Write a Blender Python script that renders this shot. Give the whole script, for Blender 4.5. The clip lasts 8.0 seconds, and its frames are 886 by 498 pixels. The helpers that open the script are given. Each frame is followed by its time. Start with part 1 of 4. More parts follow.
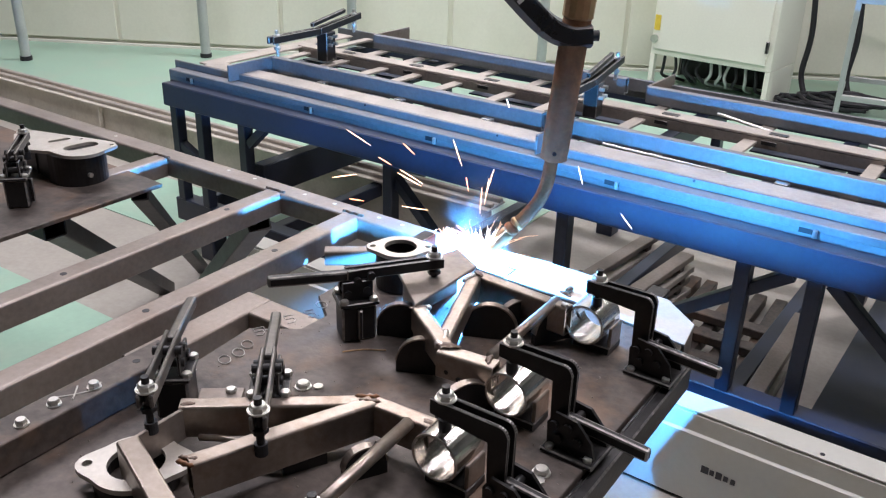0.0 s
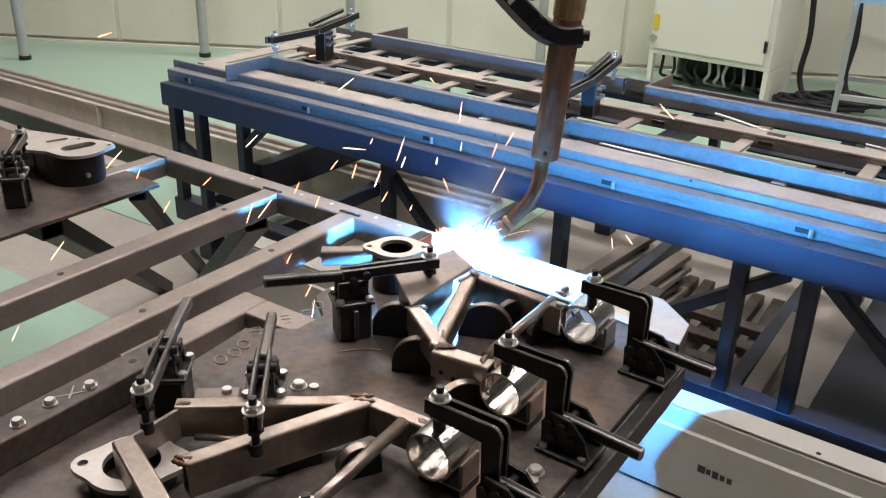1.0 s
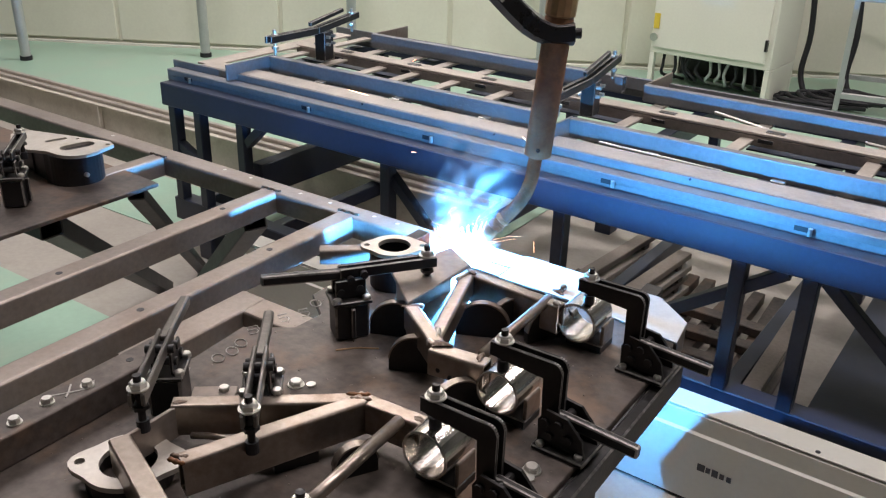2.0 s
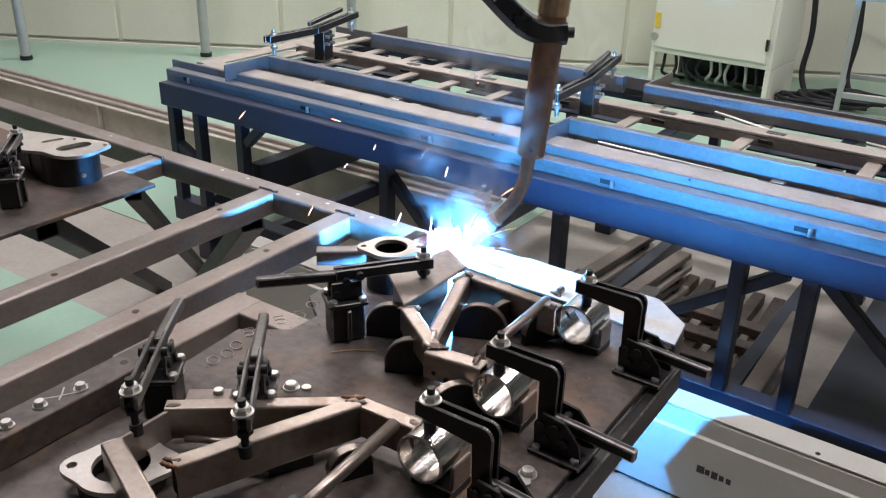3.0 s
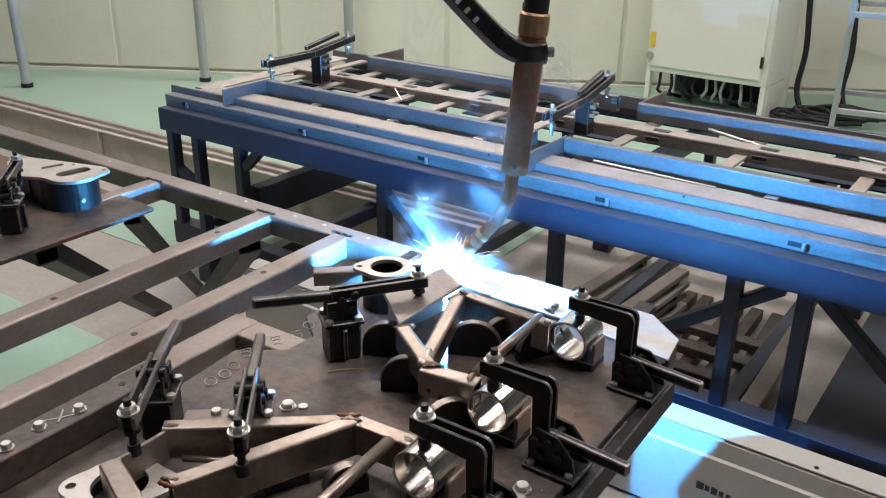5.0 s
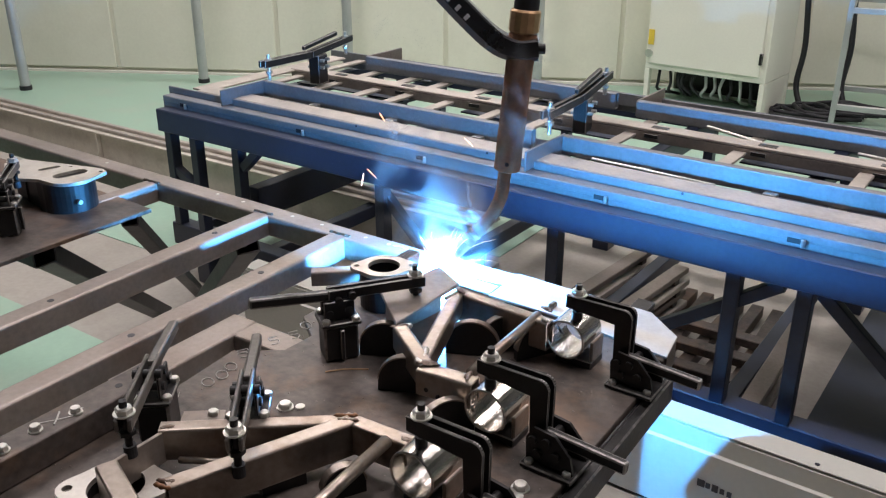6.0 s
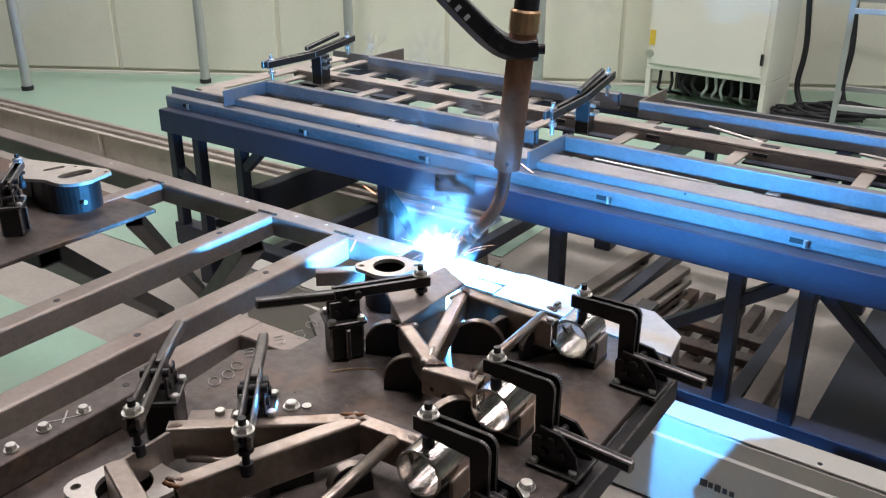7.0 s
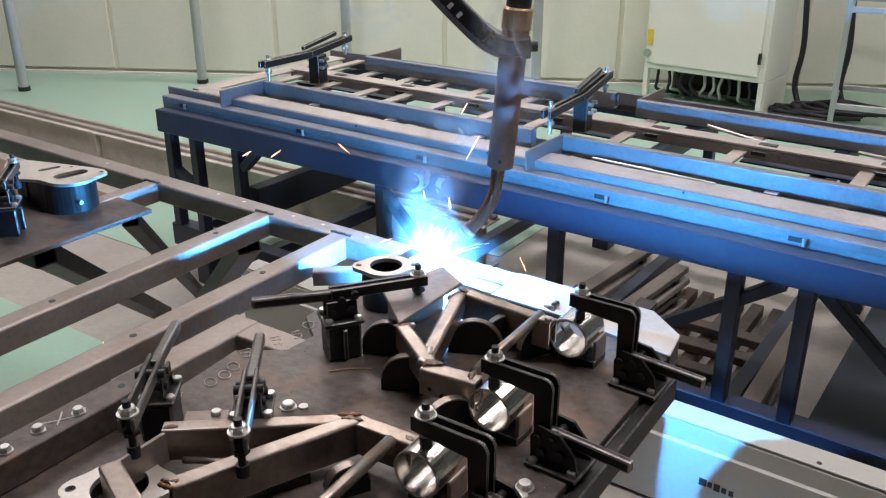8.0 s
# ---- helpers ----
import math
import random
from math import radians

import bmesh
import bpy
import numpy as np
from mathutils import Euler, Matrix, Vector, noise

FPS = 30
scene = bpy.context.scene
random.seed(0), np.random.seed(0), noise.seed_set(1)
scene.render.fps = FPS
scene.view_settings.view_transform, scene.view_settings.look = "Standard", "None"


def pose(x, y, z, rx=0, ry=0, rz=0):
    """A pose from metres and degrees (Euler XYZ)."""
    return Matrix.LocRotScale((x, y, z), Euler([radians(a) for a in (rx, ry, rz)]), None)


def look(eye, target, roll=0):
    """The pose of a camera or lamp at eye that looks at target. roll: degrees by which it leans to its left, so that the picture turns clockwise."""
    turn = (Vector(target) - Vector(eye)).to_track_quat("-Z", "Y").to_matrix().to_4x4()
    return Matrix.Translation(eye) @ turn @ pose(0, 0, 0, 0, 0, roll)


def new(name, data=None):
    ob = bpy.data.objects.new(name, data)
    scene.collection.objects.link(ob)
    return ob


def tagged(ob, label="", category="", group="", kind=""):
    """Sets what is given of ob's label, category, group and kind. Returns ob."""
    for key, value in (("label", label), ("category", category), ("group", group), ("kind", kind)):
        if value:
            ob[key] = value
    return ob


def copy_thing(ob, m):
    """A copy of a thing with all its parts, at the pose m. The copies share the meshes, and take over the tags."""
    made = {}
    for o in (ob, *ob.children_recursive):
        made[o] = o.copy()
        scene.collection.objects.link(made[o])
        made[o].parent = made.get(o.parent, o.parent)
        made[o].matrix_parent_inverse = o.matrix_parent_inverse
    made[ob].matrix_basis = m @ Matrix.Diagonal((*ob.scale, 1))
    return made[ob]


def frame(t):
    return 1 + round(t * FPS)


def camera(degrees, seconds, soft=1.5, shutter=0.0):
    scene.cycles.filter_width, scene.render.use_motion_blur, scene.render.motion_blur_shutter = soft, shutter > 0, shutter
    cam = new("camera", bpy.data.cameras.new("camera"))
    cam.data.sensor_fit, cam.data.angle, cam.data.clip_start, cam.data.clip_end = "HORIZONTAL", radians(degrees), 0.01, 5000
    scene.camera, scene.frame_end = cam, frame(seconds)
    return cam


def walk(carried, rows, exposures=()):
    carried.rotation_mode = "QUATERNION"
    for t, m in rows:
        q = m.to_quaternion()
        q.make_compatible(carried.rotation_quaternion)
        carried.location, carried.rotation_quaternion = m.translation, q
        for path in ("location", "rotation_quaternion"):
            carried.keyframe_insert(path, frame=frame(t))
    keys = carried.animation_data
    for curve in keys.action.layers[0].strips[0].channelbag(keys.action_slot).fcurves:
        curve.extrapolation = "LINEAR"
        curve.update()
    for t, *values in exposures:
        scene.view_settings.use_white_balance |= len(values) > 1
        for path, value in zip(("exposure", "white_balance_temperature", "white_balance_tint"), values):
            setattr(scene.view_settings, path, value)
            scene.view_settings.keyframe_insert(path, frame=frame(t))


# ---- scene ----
cam = camera(53.9, 8.0, 1.2)
PATH = [
    (0, (-0.02, -0.016, 1.743), (-1.027, 1.498, 0.911), 1.6),
    (0.5, (-0.016, -0.016, 1.744), (-1.023, 1.497, 0.911), 1.6),
    (1, (-0.012, -0.015, 1.747), (-1.018, 1.499, 0.913), 1.6),
    (1.5, (-0.006, -0.016, 1.746), (-1.014, 1.497, 0.912), 1.5),
    (3, (-0.003, 0.002, 1.745), (-1.015, 1.511, 0.909), 1.4),
    (3.5, (0.0, 0.001, 1.75), (-1.015, 1.514, 0.925), 1.3),
    (4, (0.008, -0.002, 1.75), (-1.013, 1.516, 0.943), 1.1),
    (4.5, (0.014, -0.009, 1.751), (-1.011, 1.514, 0.957), 0.9),
    (6, (0.022, 0.001, 1.747), (-1.006, 1.523, 0.953), 0.1),
    (6.5, (0.018, -0.005, 1.748), (-1.011, 1.515, 0.954), 0.1),
    (7, (0.018, -0.009, 1.749), (-1.01, 1.512, 0.956), 0.1),
    (7.5, (0.017, -0.006, 1.746), (-1.013, 1.514, 0.953), -0.0),
    (8, (0.015, -0.002, 1.744), (-1.01, 1.522, 0.951), 0.0),
]
walk(cam, [(t, look(e, a, r)) for t, e, a, r in PATH], [(0.0, 0.26, 5900, 12), (0.5, 0.14, 6250, 11), (1.5, 0.0, 6450, 11), (3.0, 0.0, 6100, 11), (4.5, 0.0, 6300, 11), (8.0, -0.03, 6150, 12)])

# ---------------------------------------------------------------- light
world = bpy.data.worlds.new("hall_air")
scene.world = world
world.use_nodes = True
world.node_tree.nodes["Background"].inputs[0].default_value = (0.9, 0.92, 1.0, 1)
world.node_tree.nodes["Background"].inputs[1].default_value = 0.02

def lamp(name, kind, energy, colour, m, **more):
    data = bpy.data.lights.new(name, kind)
    data.energy, data.color = energy, colour
    if "size" in more:
        data.shape, data.size, data.size_y = "RECTANGLE", more["size"][0], more["size"][1]
    ob = new(name, data)
    ob.matrix_world = m
    return ob


WALL_TURN = radians(27)
for u, v in ((-4.5, -2.5), (-4.5, 1.5), (0.5, -2.5), (0.5, 1.5)):
    lamp("ceiling_lamp_light", "AREA", 150, (1.0, 0.895, 0.885),
         Matrix.Translation((u, v + 4.4, 5.55)) @ Matrix.Rotation(WALL_TURN, 4, "Z"), size=(3.0, 0.5))


# ---------------------------------------------------------------- materials
def material(name, colour, rough=0.5, metal=0.0, vary=0.25, scale=6.0, fine=60.0, bump=0.15, stain=None, stain_amount=0.0,
             stain_scale=3.0, coat=0.0):
    """A surface with broad patches, fine grain and relief."""
    m = bpy.data.materials.new(name)
    m.use_nodes = True
    nt = m.node_tree
    n, link = nt.nodes, nt.links.new
    b = n["Principled BSDF"]
    co = n.new("ShaderNodeTexCoord")
    info = n.new("ShaderNodeObjectInfo")
    shift = n.new("ShaderNodeVectorMath")
    shift.operation = "MULTIPLY_ADD"
    shift.inputs[1].default_value = (1, 1, 1)
    link(co.outputs["Object"], shift.inputs[0])
    link(info.outputs["Random"], shift.inputs[2])
    big = n.new("ShaderNodeTexNoise")
    big.inputs["Scale"].default_value, big.inputs["Detail"].default_value = scale, 5
    link(shift.outputs[0], big.inputs["Vector"])
    small = n.new("ShaderNodeTexNoise")
    small.inputs["Scale"].default_value, small.inputs["Detail"].default_value = fine, 3
    link(shift.outputs[0], small.inputs["Vector"])
    mixv = n.new("ShaderNodeMath")
    mixv.operation = "MULTIPLY_ADD"
    mixv.inputs[1].default_value = 0.6
    link(big.outputs["Fac"], mixv.inputs[0])
    half = n.new("ShaderNodeMath")
    half.operation = "MULTIPLY"
    half.inputs[1].default_value = 0.4
    link(small.outputs["Fac"], half.inputs[0])
    link(half.outputs[0], mixv.inputs[2])
    ramp = n.new("ShaderNodeValToRGB")
    lo = [max(0.0, c * (1 - vary)) for c in colour]
    hi = [min(1.0, c * (1 + vary)) for c in colour]
    ramp.color_ramp.elements[0].color, ramp.color_ramp.elements[0].position = (*lo, 1), 0.3
    ramp.color_ramp.elements[1].color, ramp.color_ramp.elements[1].position = (*hi, 1), 0.7
    link(mixv.outputs[0], ramp.inputs[0])
    out = ramp.outputs[0]
    if stain:
        spots = n.new("ShaderNodeTexNoise")
        spots.inputs["Scale"].default_value, spots.inputs["Detail"].default_value = stain_scale, 8
        spots.inputs["Roughness"].default_value = 0.65
        link(shift.outputs[0], spots.inputs["Vector"])
        cut = n.new("ShaderNodeMapRange")
        cut.inputs[1].default_value, cut.inputs[2].default_value = 0.5, 0.7
        cut.inputs[4].default_value = stain_amount
        link(spots.outputs["Fac"], cut.inputs[0])
        mix = n.new("ShaderNodeMix")
        mix.data_type = "RGBA"
        link(cut.outputs[0], mix.inputs[0])
        link(out, mix.inputs[6])
        mix.inputs[7].default_value = (*stain, 1)
        out = mix.outputs[2]
    link(out, b.inputs["Base Color"])
    rr = n.new("ShaderNodeMapRange")
    rr.inputs[3].default_value, rr.inputs[4].default_value = max(0.05, rough - 0.12), min(1, rough + 0.12)
    link(mixv.outputs[0], rr.inputs[0])
    link(rr.outputs[0], b.inputs["Roughness"])
    b.inputs["Metallic"].default_value = metal
    b.inputs["Coat Weight"].default_value = coat
    bp = n.new("ShaderNodeBump")
    bp.inputs["Strength"].default_value, bp.inputs["Distance"].default_value = bump, 0.002
    link(small.outputs["Fac"], bp.inputs["Height"])
    link(bp.outputs[0], b.inputs["Normal"])
    return m


def glow(name, colour, strength):
    m = bpy.data.materials.new(name)
    m.use_nodes = True
    b = m.node_tree.nodes["Principled BSDF"]
    b.inputs["Base Color"].default_value = (*colour, 1)
    b.inputs["Emission Color"].default_value = (*colour, 1)
    b.inputs["Emission Strength"].default_value = strength
    return m


STEEL = material("mill_scale_steel", (0.265, 0.228, 0.2), 0.46, 0.6, 0.25, 5, 90, 0.2, (0.16, 0.10, 0.07), 0.35, 7)
BRIGHT = material("bare_tube_steel", (0.31, 0.265, 0.225), 0.35, 0.88, 0.3, 8, 90, 0.2, (0.15, 0.085, 0.045), 0.65, 11)
PLATE = material("fixture_plate_steel", (0.088, 0.072, 0.062), 0.48, 0.25, 0.75, 7, 60, 0.35, (0.20, 0.12, 0.072), 0.8, 6)
BLACK = material("black_oxide_steel", (0.016, 0.015, 0.015), 0.42, 0.3, 0.4, 14, 120, 0.15, (0.06, 0.05, 0.045), 0.25, 18)
# pale metal for bevels, painting the ceiling light caught by black edges
EDGE_GLINT = material("glint_edge_steel", (0.26, 0.245, 0.23), 0.42, 0.7, 0.5, 30, 150, 0.15, (0.03, 0.028, 0.027), 0.85, 25)
DARK = material("dark_blue_table_paint", (0.017, 0.024, 0.046), 0.42, 0.0, 0.3, 4, 70, 0.1, (0.05, 0.05, 0.055), 0.3, 6)
TABLE = material("table_channel_steel", (0.20, 0.205, 0.215), 0.45, 0.4, 0.2, 5, 80, 0.12, (0.12, 0.10, 0.08), 0.3, 6)
SLAT = material("worn_flat_bar_steel", (0.42, 0.38, 0.335), 0.5, 0.4, 0.2, 6, 80, 0.12, (0.2, 0.16, 0.12), 0.4, 7)
ZINC = material("zinc_plated_steel", (0.60, 0.585, 0.54), 0.36, 0.9, 0.12, 40, 200, 0.1)
PIPE = material("turned_steel", (0.62, 0.58, 0.53), 0.22, 0.95, 0.12, 9, 120, 0.08, (0.35, 0.27, 0.2), 0.25, 12)
GREYARM = material("worn_grey_clamp_steel", (0.13, 0.12, 0.11), 0.36, 0.7, 0.35, 16, 120, 0.15, (0.3, 0.28, 0.25), 0.3, 20)
COPPER = material("copper_torch_metal", (0.30, 0.15, 0.075), 0.75, 0.05, 0.35, 20, 120, 0.15, (0.16, 0.09, 0.06), 0.4, 25)
BRASS = material("brass_nozzle_metal", (0.55, 0.36, 0.2), 0.35, 0.85, 0.25, 30, 120, 0.15, (0.12, 0.07, 0.05), 0.5, 30)
RUBBER = material("black_rubber_hose", (0.015, 0.015, 0.018), 0.55, 0, 0.3, 20, 120, 0.2)
BRACKET = material("satin_black_bracket_paint", (0.012, 0.013, 0.016), 0.3, 0.0, 0.3, 9, 90, 0.06)
LETTER = material("white_lettering_paint", (0.75, 0.75, 0.75), 0.5, 0, 0.1)
INK = material("dark_grey_printed_ink", (0.04, 0.04, 0.045), 0.5, 0, 0.1)
CHALK = material("white_chalk", (0.42, 0.40, 0.37), 0.9, 0, 0.3, 60, 250, 0.2)
BROWN = material("brown_heat_scale", (0.17, 0.075, 0.03), 0.5, 0.3, 0.6, 40, 160, 0.4, (0.30, 0.2, 0.12), 0.5, 60)
WELD = material("heat_tinted_weld_bead", (0.10, 0.068, 0.05), 0.42, 0.5, 0.6, 50, 200, 0.5, (0.36, 0.32, 0.27), 0.7, 70)
FLANGE = material("ground_flange_steel", (0.52, 0.49, 0.44), 0.45, 0.55, 0.15, 12, 120, 0.12, (0.34, 0.27, 0.2), 0.35, 14)
WALLPAINT = material("cream_wall_panel", (0.80, 0.78, 0.66), 0.55, 0, 0.05, 0.8, 40, 0.04, (0.66, 0.63, 0.5), 0.3, 1.2)
CREAM = material("cream_cabinet_paint", (0.80, 0.78, 0.68), 0.45, 0, 0.04, 2, 60, 0.04)
BOXPAINT = material("pale_grey_cover_paint", (0.66, 0.65, 0.58), 0.4, 0, 0.05, 2, 60, 0.05, (0.5, 0.47, 0.4), 0.3, 3)
ALU = material("dull_aluminium", (0.5, 0.51, 0.5), 0.42, 0.5, 0.12, 6, 80, 0.06)
RAILPAINT = material("beige_rail_paint", (0.58, 0.54, 0.46), 0.5, 0.1, 0.15, 3, 60, 0.1, (0.25, 0.2, 0.15), 0.45, 5)
GREEN = material("green_floor_paint", (0.31, 0.47, 0.36), 0.35, 0, 0.1, 1.5, 40, 0.05, (0.40, 0.44, 0.35), 0.4, 2.5, coat=0.15)
CONCRETE = material("grey_concrete", (0.36, 0.335, 0.29), 0.6, 0, 0.15, 2, 50, 0.15, (0.24, 0.21, 0.17), 0.5, 3)
UNSEEN_WALL = material("unseen_grey_wall", (0.22, 0.22, 0.21), 0.7, 0, 0.1, 1)
CEILING = material("grey_ceiling_sheet", (0.3, 0.3, 0.29), 0.7, 0, 0.05, 1)
YELLOW = material("yellow_tag_plastic", (0.75, 0.55, 0.06), 0.4, 0, 0.1)
LAMPFACE = glow("lamp_diffuser", (1.0, 0.94, 0.84), 3.0)
ARCGLOW = glow("arc_plasma", (0.72, 0.88, 1.0), 60.0)
ARCCORE = glow("arc_core_plasma", (0.09, 0.42, 1.0), 240000.0)
SILVER = material("bright_weld_metal", (0.52, 0.49, 0.45), 0.36, 0.75, 0.25, 40, 160, 0.4, (0.25, 0.17, 0.11), 0.35, 60)
SPARKGLOW = glow("glowing_spatter", (1.0, 0.36, 0.18), 3.5)
SPARKHOT = glow("white_hot_spatter", (1.0, 0.55, 0.32), 5.0)


# ---------------------------------------------------------------- building helpers
def thing(name, label, category, m=None, group="", kind=""):
    ob = tagged(new(name), label, category, group, kind)
    ob.empty_display_size = 0.02
    ob.matrix_world = m or Matrix()
    return ob


def part(name, bm, mat, parent=None, label="", smooth=False):
    """Link a bmesh as one mesh object under a thing or a part."""
    bmesh.ops.recalc_face_normals(bm, faces=bm.faces)
    me = bpy.data.meshes.new(name)
    bm.to_mesh(me)
    bm.free()
    me.materials.append(mat)
    if mat is BLACK:
        me.materials.append(EDGE_GLINT)      # lighter bevels, the glint of ceiling light put into their colour
    if smooth:
        for p in me.polygons:
            p.use_smooth = True
    ob = new(name, me)
    if label:
        ob["label"] = label
    ob.parent = parent
    return ob


def share(name, ob, m, parent, label=""):
    """Another object on the same mesh."""
    o = new(name, ob.data)
    o.parent = parent
    o.matrix_basis = m
    if label:
        o["label"] = label
    return o


def add_box(bm, c, s, m=None, bevel=0.002, segs=1):
    mm = (m or Matrix()) @ Matrix.Translation(c) @ Matrix.Diagonal((*s, 1))
    g = bmesh.ops.create_cube(bm, size=1, matrix=mm)
    if bevel:
        ed = list({e for v in g["verts"] for e in v.link_edges})
        bmesh.ops.bevel(bm, geom=ed, offset=min(bevel, min(s) * 0.3), segments=segs, affect="EDGES", profile=0.5, material=1)
    return bm


def box(c, s, m=None, bevel=0.002, segs=1):
    return add_box(bmesh.new(), c, s, m, bevel, segs)


def span(p, q, roll=0.0):
    """A frame at p whose x runs to q and whose z keeps upward."""
    p, q = Vector(p), Vector(q)
    x = (q - p).normalized()
    up = Vector((0, 0, 1)) if abs(x.z) < 0.95 else Vector((0, 1, 0))
    y = up.cross(x).normalized()
    z = x.cross(y)
    m = Matrix((x, y, z)).transposed().to_4x4()
    return Matrix.Translation(p) @ m @ Matrix.Rotation(radians(roll), 4, "X")


def profile(bm, pts, p, q, roll=0.0, closed=True):
    """Extrude an outline (y, z) from p to q with end caps."""
    m = span(p, q, roll)
    n = (Vector(q) - Vector(p)).length
    a = [bm.verts.new(m @ Vector((0, y, z))) for y, z in pts]
    b = [bm.verts.new(m @ Vector((n, y, z))) for y, z in pts]
    k = len(pts)
    for i in range(k):
        bm.faces.new((a[i], a[(i + 1) % k], b[(i + 1) % k], b[i]))
    bm.faces.new(a[::-1])
    bm.faces.new(b)
    return bm


def rounded(w, h, r=0.006, n=3):
    pts = []
    for cx, cy, a0 in ((w / 2 - r, h / 2 - r, 0), (-w / 2 + r, h / 2 - r, 90), (-w / 2 + r, -h / 2 + r, 180), (w / 2 - r, -h / 2 + r, 270)):
        for i in range(n + 1):
            a = radians(a0 + 90 * i / n)
            pts.append((cx + r * math.cos(a), cy + r * math.sin(a)))
    return pts


def tube(p, q, w, h, r=0.006, wall=0.004, bm=None):
    """A hollow square tube with rounded corners, open at both ends; p and q lie on its centre line."""
    bm = bm or bmesh.new()
    m = span(p, q)
    n = (Vector(q) - Vector(p)).length
    rings = []
    for x, ww, hh, rr in ((0, w, h, r), (n, w, h, r), (n, w - 2 * wall, h - 2 * wall, max(0.001, r - wall)), (0, w - 2 * wall, h - 2 * wall, max(0.001, r - wall))):
        rings.append([bm.verts.new(m @ Vector((x, y, z))) for y, z in rounded(ww, hh, rr)])
    k = len(rings[0])
    for a, b in ((0, 1), (1, 2), (2, 3), (3, 0)):
        for i in range(k):
            bm.faces.new((rings[a][i], rings[a][(i + 1) % k], rings[b][(i + 1) % k], rings[b][i]))
    return bm


def channel(p, q, w, h, t=0.006, roll=0.0, bm=None):
    """A C section with its back on the -y side."""
    pts = [(-w / 2, -h / 2), (w / 2, -h / 2), (w / 2, -h / 2 + t), (-w / 2 + t, -h / 2 + t), (-w / 2 + t, h / 2 - t),
           (w / 2, h / 2 - t), (w / 2, h / 2), (-w / 2, h / 2)]
    return profile(bm or bmesh.new(), pts, p, q, roll)


def rod(p, q, r, n=20, r2=None, bm=None):
    bm = bm or bmesh.new()
    d = Vector(q) - Vector(p)
    m = Matrix.Translation((Vector(p) + Vector(q)) / 2) @ d.to_track_quat("Z", "Y").to_matrix().to_4x4()
    bmesh.ops.create_cone(bm, cap_ends=True, segments=n, radius1=r, radius2=r if r2 is None else r2, depth=d.length, matrix=m)
    return bm


def ring(p, q, ro, ri, n=40, bm=None):
    """A pipe with a bore from p to q, its rims chamfered."""
    bm = bm or bmesh.new()
    m = span(p, q)
    d = (Vector(q) - Vector(p)).length
    c = min(0.0015, (ro - ri) * 0.3)
    prof = [(c, ro), (d - c, ro), (d, ro - c), (d, ri + c), (d - c, ri), (c, ri), (0, ri + c), (0, ro - c)]
    rr = []
    for i in range(n):
        a = 2 * math.pi * i / n
        rr.append([bm.verts.new(m @ Vector((x, r * math.cos(a), r * math.sin(a)))) for x, r in prof])
    k = len(prof)
    for i in range(n):
        for j in range(k):
            bm.faces.new((rr[i][j], rr[i][(j + 1) % k], rr[(i + 1) % n][(j + 1) % k], rr[(i + 1) % n][j]))
    return bm


def slab(pts, z0, z1, bm=None, bevel=0.0015):
    """A plate with the outline pts between two heights."""
    bm = bm or bmesh.new()
    a = [bm.verts.new((x, y, z0)) for x, y in pts]
    f = bm.faces.new(a)
    g = bmesh.ops.extrude_face_region(bm, geom=[f])
    up = [v for v in g["geom"] if isinstance(v, bmesh.types.BMVert)]
    bmesh.ops.translate(bm, vec=(0, 0, z1 - z0), verts=up)
    if bevel:
        bmesh.ops.bevel(bm, geom=[e for e in bm.edges if all(v in up for v in e.verts)], offset=bevel, segments=1, affect="EDGES")
    return bm


def sweep(pts, r, n=14, bm=None, closed_ends=True):
    """A round bar through the points; r may be a number or one radius a point."""
    bm = bm or bmesh.new()
    pts = [Vector(p) for p in pts]
    rs = r if isinstance(r, (list, tuple)) else [r] * len(pts)
    side = None
    prev = None
    for i, p in enumerate(pts):
        d = (pts[min(i + 1, len(pts) - 1)] - pts[max(i - 1, 0)]).normalized()
        if side is None:
            side = d.orthogonal().normalized()
        side = (side - d * side.dot(d)).normalized()
        o = d.cross(side)
        row = [bm.verts.new(p + rs[i] * (side * math.cos(2 * math.pi * j / n) + o * math.sin(2 * math.pi * j / n))) for j in range(n)]
        if prev:
            for j in range(n):
                bm.faces.new((prev[j], prev[(j + 1) % n], row[(j + 1) % n], row[j]))
        elif closed_ends:
            bm.faces.new(row[::-1])
        prev = row
    if closed_ends:
        bm.faces.new(prev)
    return bm


def bend(pts, n=8):
    """A smooth curve through the points (Catmull-Rom)."""
    p = [Vector(a) for a in pts]
    p = [2 * p[0] - p[1]] + p + [2 * p[-1] - p[-2]]
    out = []
    for i in range(1, len(p) - 2):
        for j in range(n):
            t = j / n
            out.append(0.5 * (2 * p[i] + (p[i + 1] - p[i - 1]) * t + (2 * p[i - 1] - 5 * p[i] + 4 * p[i + 1] - p[i + 2]) * t * t
                              + (3 * p[i] - p[i - 1] - 3 * p[i + 1] + p[i + 2]) * t ** 3))
    return out + [p[-2]]


